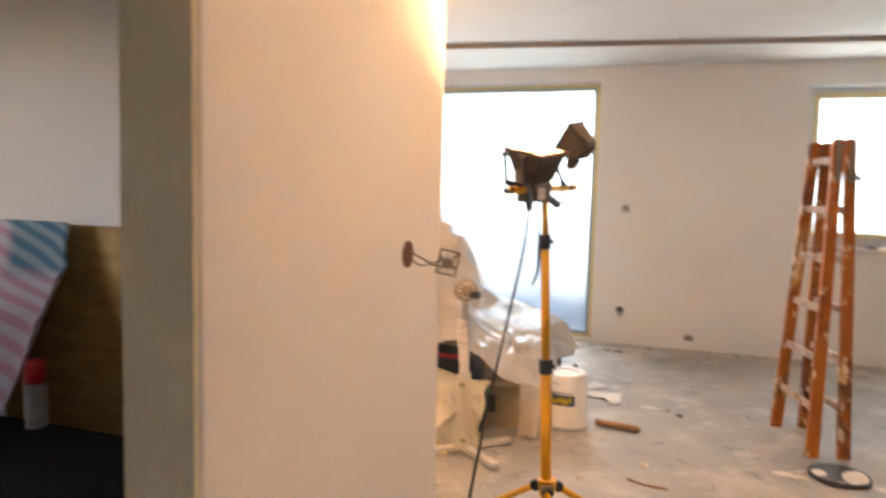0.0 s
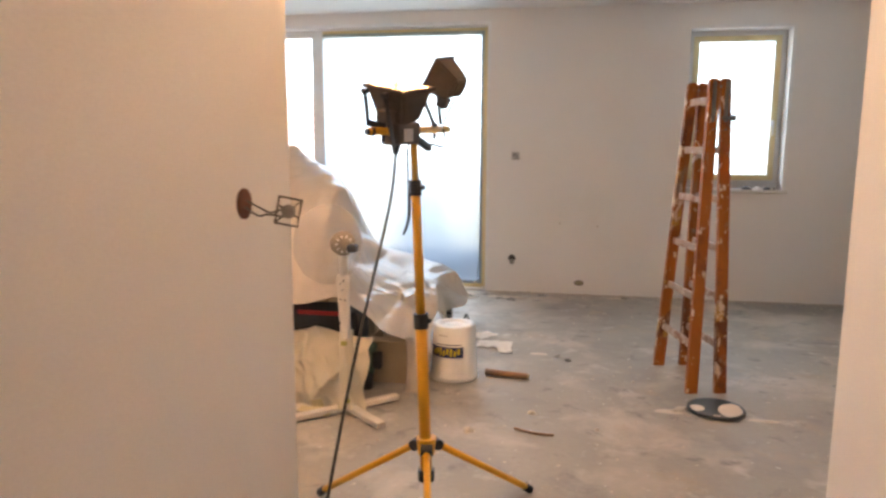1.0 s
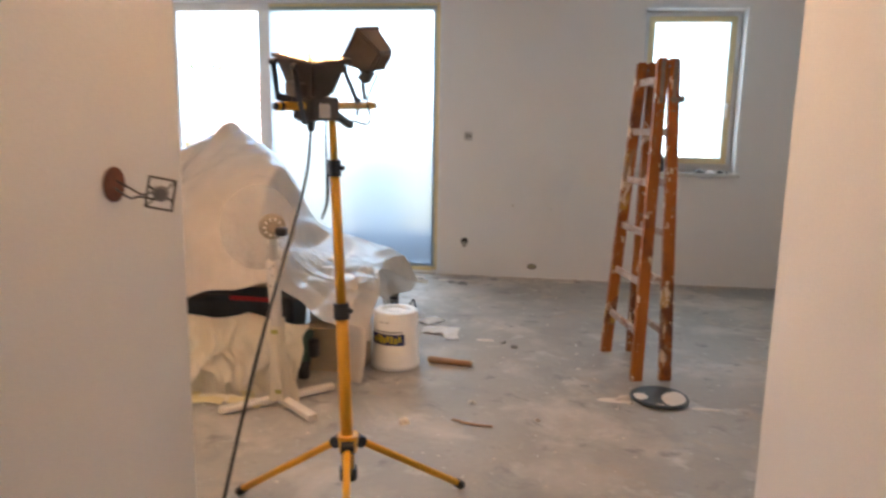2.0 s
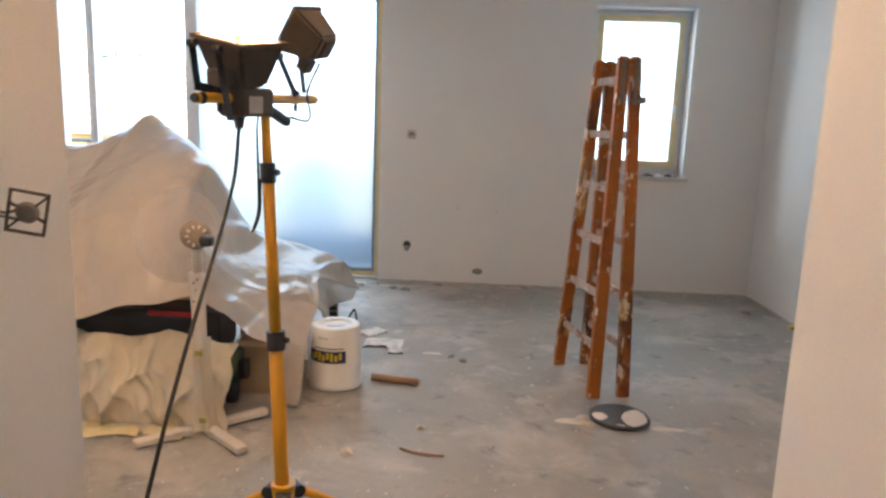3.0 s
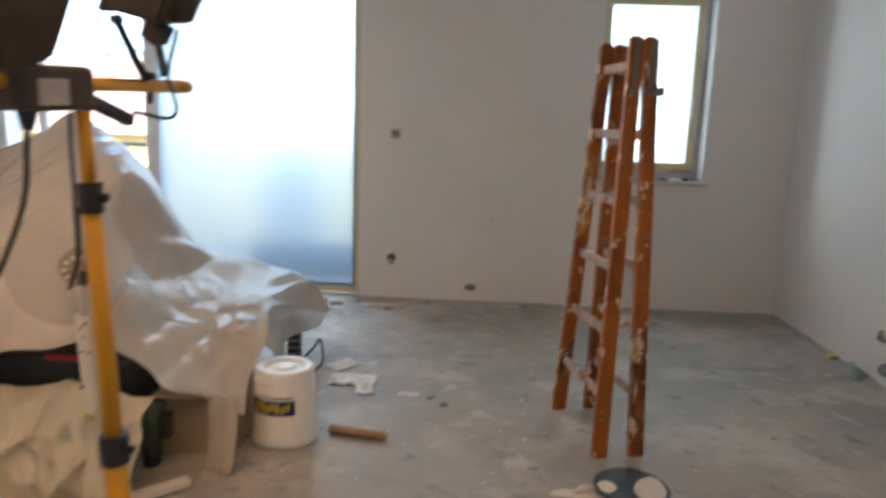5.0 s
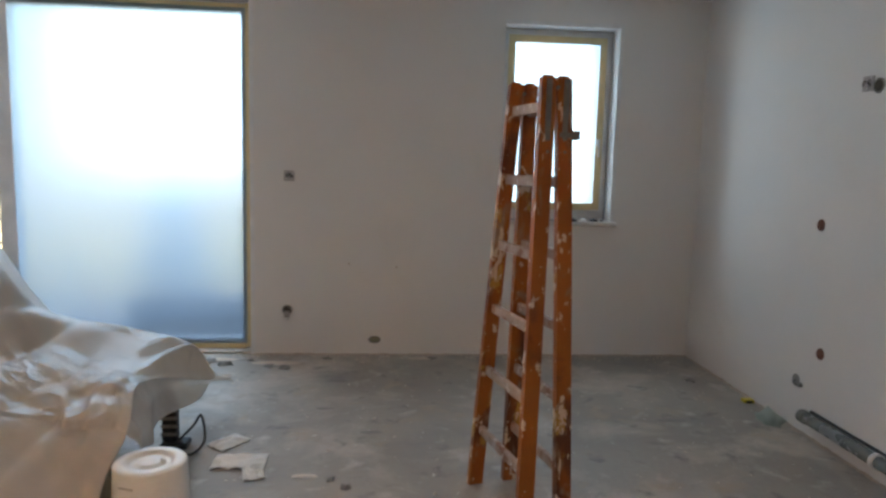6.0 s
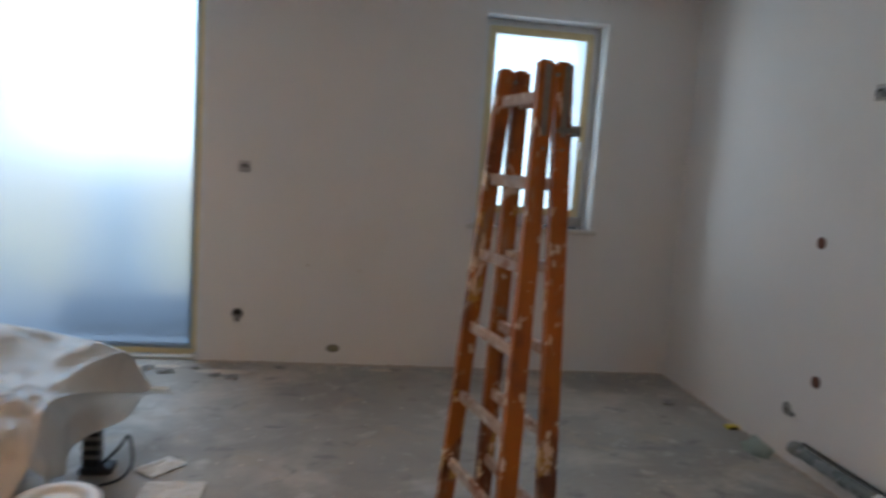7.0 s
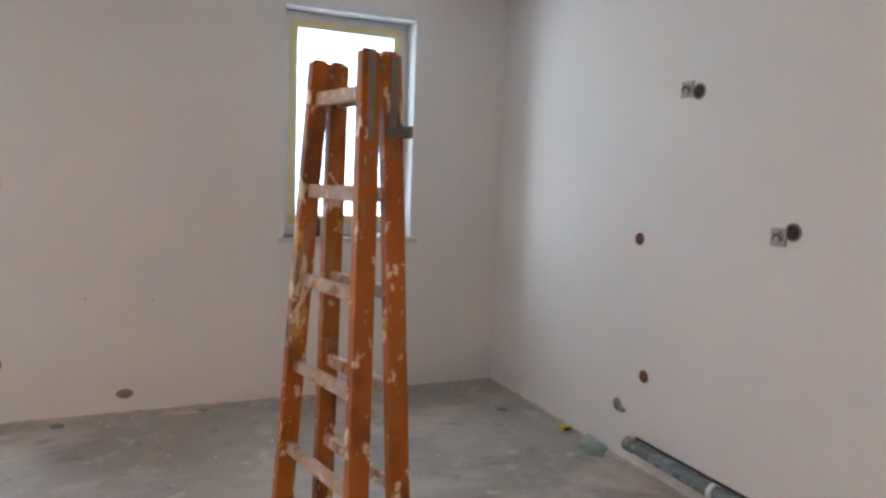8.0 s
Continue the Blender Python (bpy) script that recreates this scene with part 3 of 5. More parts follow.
bm = box(bmesh.new(), (-0.035, -0.085, -0.045), (0.035, 0.062, 0.028), 0.01)
bm.transform(MB)
jb = part("junction_box", bm, LAMP_BODY, stand, "black switch box")
bm = box(bmesh.new(), (0.0352, -0.052, -0.036), (0.038, 0.004, 0.006), 0.001)
bm.transform(MB)
part("rating_plate", bm, STICKER, jb, "grey paper rating plate")
bm = rod(bmesh.new(), (0, -0.045, -0.045), (0, -0.045, -0.075), 0.016, 0.010)
bm.transform(MB)
part("cable_gland", bm, BLACK, jb)
bm = box(bmesh.new(), (0.005, 0.06, -0.03), (0.03, 0.17, -0.006), 0.006)
bm.transform(MB @ pose(0, 0, 0.016, -22, 0, 0))
part("splice_sleeve", bm, BLACK, stand, "black cable sleeve")


def head(center, face, side, name_label, size=0.86):
    """A floodlight: a tapered housing open along face, on a bent bracket across side."""
    z = Vector(face).normalized()
    x = (Vector(side) - Vector(side).dot(z) * z).normalized()
    y = z.cross(x)
    m = Matrix((x.to_4d(), y.to_4d(), z.to_4d(), (0, 0, 0, 1))).transposed()
    for r in range(3):
        m[3][r] = 0
    m[3][3] = 1
    m.translation = center
    m = m @ Matrix.Scale(size, 4)

    def shell(w0, d0, z0, w1, d1, z1, cap):
        b = bmesh.new()
        lo = [b.verts.new((sx * w0, sy * d0, z0)) for sx, sy in ((-1, -1), (1, -1), (1, 1), (-1, 1))]
        hi = [b.verts.new((sx * w1, sy * d1, z1)) for sx, sy in ((-1, -1), (1, -1), (1, 1), (-1, 1))]
        for i in range(4):
            b.faces.new((lo[i], lo[(i + 1) % 4], hi[(i + 1) % 4], hi[i]))
        b.faces.new(lo)
        if cap:
            b.faces.new(hi)
        return b
    b = shell(0.066, 0.045, -0.072, 0.098, 0.078, 0.045, False)
    bmesh.ops.bevel(b, geom=[e for e in b.edges if not e.is_boundary], offset=0.01, segments=2, affect="EDGES")
    b.transform(m)
    body = part("housing", b, LAMP_BODY, stand, name_label)
    thicken(body, 0.004)
    b = shell(0.055, 0.035, -0.05, 0.090, 0.071, 0.040, False)
    b.transform(m)
    part("reflector", b, REFLECTOR, body, "bright metal reflector")
    b = boxes(((-0.104, -0.087, 0.042), (-0.088, 0.087, 0.056)), ((0.088, -0.087, 0.042), (0.104, 0.087, 0.056)), ((-0.088, -0.087, 0.042), (0.088, -0.071, 0.056)), ((-0.088, 0.071, 0.042), (0.088, 0.087, 0.056)), bevel=0.002)
    b.transform(m)
    part("front_rim", b, LAMP_BODY, body)
    b = rod(bmesh.new(), (-0.055, 0, -0.022), (0.055, 0, -0.022), 0.006, None, 10)
    b.transform(m)
    part("halogen_tube", b, HALOGEN, body, "glowing halogen tube")
    for k in range(5):
        b = box(bmesh.new(), (-0.035 + k * 0.016, -0.032, -0.086), (-0.029 + k * 0.016, 0.032, -0.070), 0.001)
        b.transform(m)
        part("cooling_fin", b, LAMP_BODY, body)
    b = box(bmesh.new(), (-0.012, -0.108, -0.066), (0.046, -0.058, -0.022), 0.006)
    b.transform(m)
    part("terminal_box", b, LAMP_BODY, body)
    lamp = new("halogen_light", bpy.data.lights.new("halogen_light", "AREA"))
    lamp.data.shape, lamp.data.size, lamp.data.size_y = "RECTANGLE", 0.12, 0.09
    lamp.data.energy, lamp.data.color, lamp.data.spread = HALOGEN_WATTS, (1.0, 0.58, 0.29), radians(122)
    lamp.parent = stand
    lamp.matrix_basis = (m @ Matrix.Scale(1 / size, 4)) @ pose(0, 0, 0.012, 180, 0, 0)


def strap(b, p, q, width=0.022, thick=0.004):
    """A flat steel strip from p to q, its broad side across the crossbar."""
    d = (q - p).normalized()
    w = (PERP - PERP.dot(d) * d).normalized()
    u = d.cross(w)
    mm = Matrix((u.to_4d(), w.to_4d(), d.to_4d(), (0, 0, 0, 1))).transposed()
    for r in range(3):
        mm[3][r] = 0
    mm[3][3] = 1
    mm.translation = p
    box(b, (-width / 2, -thick / 2, -0.008), (width / 2, thick / 2, (q - p).length + 0.006), 0.0015, mm)
    return b


def bracket(arms, foot):
    """A bent steel bracket: straps in turn from one pivot to the bolt on the bar and up to the other."""
    b = bmesh.new()
    for p, q in arms:
        strap(b, Vector(p) - S0, Vector(q) - S0)
    for p in (arms[0][0], arms[-1][0]):
        rod(b, Vector(p) - S0 - PERP * 0.010, Vector(p) - S0 + PERP * 0.010, 0.009, None, 10)
    rod(b, foot + Vector((0, 0, 0.026)), foot - Vector((0, 0, 0.034)), 0.006, None, 8)
    rod(b, foot + Vector((0, 0, 0.012)), foot + Vector((0, 0, 0.024)), 0.014, None, 6)
    part("bracket", b, BLACK, stand, "black steel bracket")


H1 = Vector((-0.036, 0.708, 1.503)) - S0
head(H1, (0.09, -0.24, 0.96), (0.85, -0.53, 0), "black floodlight housing facing up", 0.84)
F1 = BL.lerp(BR, 0.16)
bracket((((-0.134, 0.668, 1.530), (-0.131, 0.69, 1.432)), ((-0.131, 0.69, 1.434), F1 + S0 + Vector((-0.006, 0, 0.018))), ((-0.058, 0.622, 1.512), (-0.030, 0.618, 1.362))), F1)
H2 = Vector((0.060, 1.0, 1.590)) - S0
head(H2, (-0.80, 0.10, 0.52), (-0.28, -0.95, -0.1), "black floodlight housing tilted sideways", 0.78)
F2 = BL.lerp(BR, 0.80)
bracket((((-0.023, 1.0, 1.536), (0.016, 1.02, 1.434)), ((0.022, 1.05, 1.55), (0.028, 1.075, 1.446))), F2)
B46 = BL.lerp(BR, 0.46)
part("lamp_lead", cable([MB @ Vector((0.018, 0.16, -0.048)), B46 + AX * 0.23 + Vector((0.01, -0.02, -0.062)), BR - AX * 0.03 + Vector((0.01, -0.03, -0.04)), BR - AX * 0.07 + Vector((0.02, -0.02, 0.02)), H2 + Vector((0.03, 0, -0.07))], 0.0035), RUBBER, stand)
part("spare_lead", cable([B46 + Vector((0.0, 0.0, -0.04)), PT + Vector((-0.018, -0.010, -0.06)), PT + Vector((-0.015, -0.014, -0.18)), PT + Vector((-0.016, -0.016, -0.27)), PT + Vector((-0.032, -0.018, -0.325)), PT + Vector((-0.010, -0.020, -0.27)), PT + Vector((-0.008, -0.018, -0.18))], 0.0032), RUBBER, stand)
part("mains_cable", cable([MB @ Vector((0, -0.045, -0.07)), MB @ Vector((0.0, -0.09, -0.25)), Vector((-0.095, 0.40, 0.75)) - S0, Vector((-0.11, 0.10, 0.30)) - S0, Vector((-0.10, -0.12, 0.03)) - S0, Vector((-0.06, -0.45, 0.008)) - S0, Vector((0.1, -1.2, 0.008)) - S0, Vector((0.35, -2.4, 0.008)) - S0], 0.0047), RUBBER, stand, "black rubber mains cable")


# ---- stepladder ----
lad = thing("stepladder", (1.235, 2.745, 0), "old orange-varnished wooden double stepladder splashed with plaster", "stepladder")
lad.rotation_euler = (0, 0, math.atan2(0.227, 0.974))
LH = 1.735


def stile(u0, u1, v0, v1, mat, name):
    b = bmesh.new()
    w0, w1, t = 0.032, 0.029, 0.0145
    lo = [b.verts.new((u0 + sx * w0, v0 + sy * t, 0)) for sx, sy in ((-1, -1), (1, -1), (1, 1), (-1, 1))]
    hi = [b.verts.new((u1 + sx * w1, v1 + sy * t, LH)) for sx, sy in ((-1, -1), (1, -1), (1, 1), (-1, 1))]
    for i in range(4):
        b.faces.new((lo[i], lo[(i + 1) % 4], hi[(i + 1) % 4], hi[i]))
    b.faces.new(lo)
    b.faces.new(hi)
    bmesh.ops.bevel(b, geom=[e for e in b.edges if min(v.co.z for v in e.verts) > LH - 0.01], offset=0.009, segments=2, affect="EDGES")
    return part(name, b, mat, lad)


def lad_at(leaf, z, v_side):
    k = z / LH
    u = (-0.0925 + 0.0745 * k) if leaf < 0 else (0.072 - 0.028 * k)
    return Vector((u, v_side * (0.255 - 0.112 * k), z))


for leaf in (-1, 1):
    for vs in (-1, 1):
        a, b_ = lad_at(leaf, 0, vs), lad_at(leaf, LH, vs)
        stile(a.x, b_.x, a.y, b_.y, WOOD, "stile")
    for k in range(6):
        z = 0.26 + 0.272 * k
        p, q = lad_at(leaf, z, -1), lad_at(leaf, z, 1)
        bm = box(bmesh.new(), (p.x - 0.011, p.y - 0.006, z - 0.02), (p.x + 0.011, q.y + 0.006, z + 0.02), 0.005)
        part("rung", bm, RUNG, lad, "dusty pale rung")
for leaf in (-1, 1):
    p = lad_at(leaf, 1.60, -1)
    bm = box(bmesh.new(), (p.x - 0.011, p.y - 0.021, 1.44), (p.x + 0.011, p.y - 0.0152, 1.72), 0.002)
    for z in (1.46, 1.56, 1.69):
        rod(bm, (p.x, p.y - 0.027, z), (p.x, p.y - 0.02, z), 0.006, None, 8)
    part("hinge_plate", bm, STEEL, lad, "dull steel hinge strap")
p = lad_at(1, 1.47, -1)
part("stay_clip", boxes(((p.x - 0.03, p.y - 0.03, 1.512), (p.x + 0.048, p.y - 0.0215, 1.530)), ((p.x + 0.036, p.y - 0.03, 1.505), (p.x + 0.050, p.y + 0.012, 1.538)), bevel=0.002), STEEL, lad, "steel stay clip")
for v in (-1, 1):
    part("hinge_pin", rod(bmesh.new(), (0.013, v * 0.125, 1.69), (0.013, v * 0.17, 1.69), 0.007, None, 10), STEEL, lad)


# ---- covered heap ----
def interp(table, s):
    """Smooth blend along a short table of (place, ...values)."""
    for a, b in zip(table, table[1:]):
        if s <= b[0]:
            k = max(0.0, min(1.0, (s - a[0]) / (b[0] - a[0])))
            k = k * k * (3 - 2 * k) * 0.5 + k * 0.5
            return [p + (q - p) * k for p, q in zip(a[1:], b[1:])]
    return list(table[-1][1:])


HEM = [(-2.72, 2.80, 0.05), (-2.45, 2.50, 0.09), (-2.2, 2.24, 0.20), (-1.85, 2.10, 0.30), (-1.31, 2.05, 0.41), (-1.02, 2.05, 0.50), (-0.72, 2.08, 0.55), (-0.61, 2.10, 0.47), (-0.5, 2.14, 0.40), (-0.38, 2.19, 0.31), (-0.28, 2.25, 0.235), (-0.22, 2.29, 0.212)]
MID = [(-2.72, 2.95, 0.20), (-2.45, 2.66, 0.46), (-2.25, 2.46, 0.62), (-2.0, 2.36, 0.70), (-1.61, 2.28, 0.75), (-1.24, 2.24, 0.80), (-0.95, 2.26, 0.79), (-0.76, 2.30, 0.68), (-0.62, 2.40, 0.50), (-0.5, 2.56, 0.42), (-0.36, 2.58, 0.39), (-0.22, 2.62, 0.34)]
SHO = [(-2.72, 3.10, 0.40), (-2.52, 2.95, 1.00), (-2.3, 2.86, 1.05), (-2.04, 2.80, 0.97), (-1.61, 2.74, 1.00), (-1.42, 2.70, 1.06), (-1.25, 2.68, 1.11), (-1.0, 2.70, 1.13), (-0.89, 2.73, 1.11), (-0.84, 2.80, 0.80), (-0.76, 2.88, 0.60), (-0.6, 2.95, 0.49), (-0.45, 2.98, 0.48), (-0.22, 3.02, 0.45)]
RIDGE = [(-2.72, 3.30, 0.42), (-2.60, 3.27, 1.12), (-2.44, 3.25, 1.24), (-2.25, 3.28, 1.19), (-2.04, 3.30, 1.13), (-1.75, 3.31, 1.16), (-1.52, 3.32, 1.27), (-1.43, 3.32, 1.345), (-1.33, 3.30, 1.27), (-1.2, 3.25, 1.20), (-1.02, 3.12, 1.10), (-0.96, 3.14, 0.96), (-0.90, 3.32, 0.68), (-0.75, 3.48, 0.60), (-0.46, 3.68, 0.48), (-0.33, 3.78, 0.40), (-0.22, 3.90, 0.17)]
BACK = [(-2.72, 3.5, 0.10), (-2.4, 3.75, 0.40), (-1.0, 3.75, 0.45), (-0.5, 3.95, 0.34), (-0.32, 3.98, 0.28), (-0.22, 3.96, 0.22)]


RIGHT_EDGE = [(0.0, 0.02), (0.25, 0.06), (0.5, 0.12), (0.75, 0.06), (1.0, 0.08)]


def drape(u, v):
    x = -2.72 + 2.5 * u
    rows = [interp(t, x) for t in (HEM, MID, SHO, RIDGE, BACK)]
    s = v * 4
    i = min(3, int(s))
    k = s - i
    p = [Vector((0, *rows[max(0, min(4, j))])) for j in (i - 1, i, i + 1, i + 2)]
    q = 0.5 * (2 * p[1] + (p[2] - p[0]) * k + (2 * p[0] - 5 * p[1] + 4 * p[2] - p[3]) * k * k + (3 * p[1] - p[0] - 3 * p[2] + p[3]) * k ** 3)
    fold = 0.5 + 0.5 * math.sin(11 * x + 3.2 * v + 2.5 * noise.noise(Vector((x * 1.7, v * 2.2, 1))))
    crease = abs(noise.noise(Vector((x * 4.2 + v * 2.6, v * 3.4 - x * 1.2, 4))))
    right = max(0.0, min(1.0, (x + 0.95) / 0.35)) * max(0.25, min(1.0, (-0.2 - x) / 0.15)) * (0.25 + 0.6 * math.exp(-((v - 0.27) / 0.2) ** 2))
    pipe = (0.5 + 0.5 * math.sin(26 * x + 1.2 + 0.9 * noise.noise(Vector((x * 2, v * 2, 17))))) ** 2 * max(0.0, min(1.0, (x + 0.75) / 0.2))
    sharp = (1 - abs(noise.noise(Vector((x * 6.5 + v * 3, v * 4.5 + x * 3.0, 9))))) ** 4 * (0.35 + right)
    tiny = (1 - abs(noise.noise(Vector((x * 15 - v * 5, v * 13 + x * 6, 12))))) ** 5 * (0.25 + right)
    long = (1 - abs(noise.noise(Vector((x * 2.6 - v * 2.4, v * 0.9 + x * 0.5, 15))))) ** 6
    low = max(0.0, 1 - v * 1.6)
    q.y -= 0.014 * fold * (0.3 + low) + (0.012 + 0.018 * right) * (crease - 0.25) + (0.006 + 0.03 * right) * sharp + (0.003 + 0.006 * right) * tiny + 0.010 * long + 0.06 * pipe * max(0.0, 1 - v * 1.2)
    q.z += 0.012 * noise.noise(Vector((x * 6, v * 8, 7))) + ((0.008 + 0.02 * right) * (crease - 0.2) + 0.02 * sharp * right + 0.008 * tiny * right + 0.004 * long if v > 0.3 else 0) + 0.006 * low * math.sin(17 * x)
    ends = max(0.0, min(1.0, (x + 0.62) / 0.40))
    q.x = x - interp(RIGHT_EDGE, v)[0] * ends * ends + 0.03 * noise.noise(Vector((x * 3, v * 4, 2)))
    patch = math.exp(-((x + 0.56) / 0.20) ** 2 - ((v - 0.27) / 0.16) ** 2)
    amount = 0.08 + 0.8 * patch + 0.12 * max(0.0, noise.noise(Vector((x * 1.5, v * 2, 33))))
    wob = Vector((0.12 * noise.noise(q * 3.0), 0.12 * noise.noise(q * 3.0 + Vector((5, 5, 5))), 0.0))
    crumpled = max(0.1, min(1.0, 0.35 + 2.2 * noise.noise(q * 2.4 + Vector((2, 0, 7)))))
    f1 = noise.voronoi((q + wob) * 4.6)[0][0]
    f2 = noise.voronoi((q + wob) * 11.0)[0][0]
    q += Vector((0.15, -0.78, 0.5)) * (amount * (0.05 * (0.45 - f1) + crumpled * 0.045 * (0.45 - f2)))
    q.z = max(q.z, 0.006)
    return q


heap = part("dust_sheet", grid(drape, 380, 210), SHEET, None, "", True)
thicken(heap, 0.0012)
tagged(heap, "milky plastic dust sheet draped over stored furniture", "dust sheet")


def side(u, v):
    """The sheet's side, hanging in folds from the edge of the low shelf."""
    p = drape(1.0, 0.30 + 0.60 * u)
    foot = 0.28 - 0.11 * u + 0.015 * math.sin(19 * u)
    wave = 0.020 * math.sin(23 * u + 2.0 * v) + 0.022 * noise.noise(Vector((u * 5, v * 1.5, 3)))
    return Vector((p.x - 0.004 + (0.05 * v + 0.05 * u * v + wave) * min(1.0, 2.5 * v), p.y + 0.02 * v * noise.noise(Vector((u * 4, v, 8))), p.z + (min(foot, p.z - 0.01) - p.z) * v))


sd = part("sheet_side", grid(side, 70, 24), SHEET_BACKLIT, heap, "hanging side of the sheet", True)
thicken(sd, 0.0012)


def tongue(u, v):
    x = -0.38 + 0.135 * u + 0.02 * (1 - v) * (0.5 - u) + 0.012 * math.sin(2.5 * v)
    y = 2.15 + 0.022 * math.sin(4.2 * u + 0.8) + 0.05 * (1 - v) * v + 0.03 * v
    return Vector((x, y + 0.008 * noise.noise(Vector((u * 2, v * 2, 1))), 0.004 + 0.012 * u * u * (1 - v) + 0.31 * v))


tg = part("sheet_corner", grid(tongue, 16, 20), SHEET, heap, "hanging corner of the sheet", True)
thicken(tg, 0.0012)

hb = thing("stored_furniture", (-1.3, 2.9, 0), "stacked furniture hidden under a dust sheet", "furniture")
part("cabinet", boxes(((-0.95, -0.05, 0.02), (0.25, 0.4, 0.88)), bevel=0.01), CARD, hb)
part("plinth", boxes(((-0.9, 0.0, 0), (0.2, 0.35, 0.019))), CARD, hb)
part("bench", boxes(((0.40, 0.2, 0.30), (0.70, 0.6, 0.40)), ((0.42, 0.25, 0), (0.48, 0.55, 0.299)), ((0.62, 0.25, 0), (0.68, 0.55, 0.299)), bevel=0.006), CARD, hb)


def under(u, v):
    x = -1.86 + 1.34 * u
    front = 1.86 + 0.07 * math.sin(3.1 * x + 1.0) + 0.06 * noise.noise(Vector((x * 3, 0, 5)))
    edge = min(1.0, 5.5 * u + 0.12)
    w = max(0.0, (v - 0.13) / 0.87)
    top = 0.41 * (0.88 + 0.10 * math.sin(4.3 * x + 0.4) + 0.07 * noise.noise(Vector((x * 5, 3, 2)))) * edge * (1 - 0.2 * math.exp(-((x + 1.18) / 0.25) ** 2))
    y = front + 0.10 * min(1.0, v / 0.13) + 0.24 * w ** 1.7
    z = 0.006 + top * (1 - (1 - w) ** 1.5)
    ph = 12.5 * x + 2.6 * noise.noise(Vector((x * 1.9, v * 1.3, 3))) + 1.6 * v
    panel = (0.5 + 0.5 * math.sin(1.3 * ph + 1.7 * noise.noise(Vector((x * 6, v * 1.5, 41))))) ** 1.4
    pleat = 1 - abs(math.sin(3.1 * ph + 1.5 * noise.noise(Vector((x * 3, v * 2, 13)))))
    sh = (1 - abs(noise.noise(Vector((x * 5.5 - v * 1.5, v * 0.9 + x * 1.5, 21))))) ** 6
    cr = (1 - abs(noise.noise(Vector((x * 14 + v * 3, v * 2.5 - x * 3, 31))))) ** 4
    body = min(1.0, 0.25 + v * 3) * (1 - 0.45 * w)
    y -= (0.045 * panel + 0.014 * pleat + 0.06 * sh + 0.022 * cr) * body
    z += (0.012 * sh + 0.005 * cr + 0.03 * (panel - 0.6)) * min(1, v * 2.0)
    return Vector((x + 0.035 * noise.noise(Vector((x * 4, v * 4, 6))), y, max(0.004, z)))


low = part("old_sheet", grid(under, 220, 80), SHEET_OLD, None, "", True)
thicken(low, 0.0012)
tagged(low, "crumpled dusty plastic sheet hanging down to the floor", "dust sheet")


def tape_strip(x0, x1, off):
    def f(u, v):
        x = x0 + (x1 - x0) * u
        b = under((x + 1.86) / 1.34, 0.0)
        return Vector((x, b.y - 0.012 - 0.05 * v + off * 0.01, 0.012 + 0.014 * noise.noise(Vector((x * 9, v, off))) + 0.012 * (1 - v)))
    ob = part("tape_edge", grid(f, 30, 3), TAPE, low, "yellowed masking tape edge")
    thicken(ob, 0.002)


def tape_patch(u0, u1, v0, v1):
    """Old tape still stuck to the sheet, following its folds."""
    def f(u, v):
        a = 0.012 * noise.noise(Vector((u * 4, v * 4, u0 * 20)))
        p = under(u0 + (u1 - u0) * u + a, v0 + (v1 - v0) * v + a)
        return p + Vector((0, -0.006, 0.004))
    ob = part("tape_patch", grid(f, 12, 12), TAPE, low, "yellowed masking tape", True)
    thicken(ob, 0.0015)


tape_patch(0.06, 0.13, 0.35, 0.9)
tape_patch(0.40, 0.435, 0.05, 0.30)
tape_patch(0.55, 0.63, 0.02, 0.16)
tape_patch(0.27, 0.36, 0.93, 0.99)
tape_patch(0.80, 0.84, 0.05, 0.2)
tape_strip(-1.70, -1.22, 0.0)
tape_strip(-1.12, -0.86, 1.0)
tape_strip(-0.84, -0.66, 2.0)


def scrap(x0, y0, ang, ln, wd, seed, mat, name, label):
    def f(u, v):
        a, b = (u - 0.5) * ln, (v - 0.5) * wd * (1 + 0.3 * noise.noise(Vector((u * 3, seed, 0))))
        return Vector((a, b, 0.012 + 0.02 * abs(noise.noise(Vector((u * 4 + seed, v * 2, seed))))))
    ob = part(name, grid(f, 24, 8), mat, None, "", True)
    ob.location, ob.rotation_euler = (x0, y0, 0), (0, 0, radians(ang))
    thicken(ob, 0.002)
    tagged(ob, label, "scrap")


for k, (x, y, a, ln, wd) in enumerate(((-1.78, 1.86, 18, 0.5, 0.07), (-1.62, 1.76, 6, 0.55, 0.06), (-1.85, 2.02, -12, 0.35, 0.09), (-1.55, 1.95, 40, 0.3, 0.06), (-2.0, 1.9, -20, 0.3, 0.05))):
    scrap(x, y, a, ln, wd, k * 2.3, TAPE if k % 2 == 0 else SHEET_OLD, "tape_scrap", "twisted strip of old masking tape on the floor")

case = thing("tool_case", (-1.02, 2.34, 0.0), "black and red plastic tool case under the sheet", "tool case")
part("body", boxes(((-0.40, -0.14, 0.22), (0.36, 0.14, 0.43)), bevel=0.03), BLACK, case)
part("red_trim", boxes(((0.02, -0.155, 0.415), (0.30, -0.141, 0.44)), bevel=0.004), RED, case, "red plastic trim")
part("stand_box", boxes(((-0.38, -0.06, 0), (0.34, 0.14, 0.238)), bevel=0.008), CARD, case)

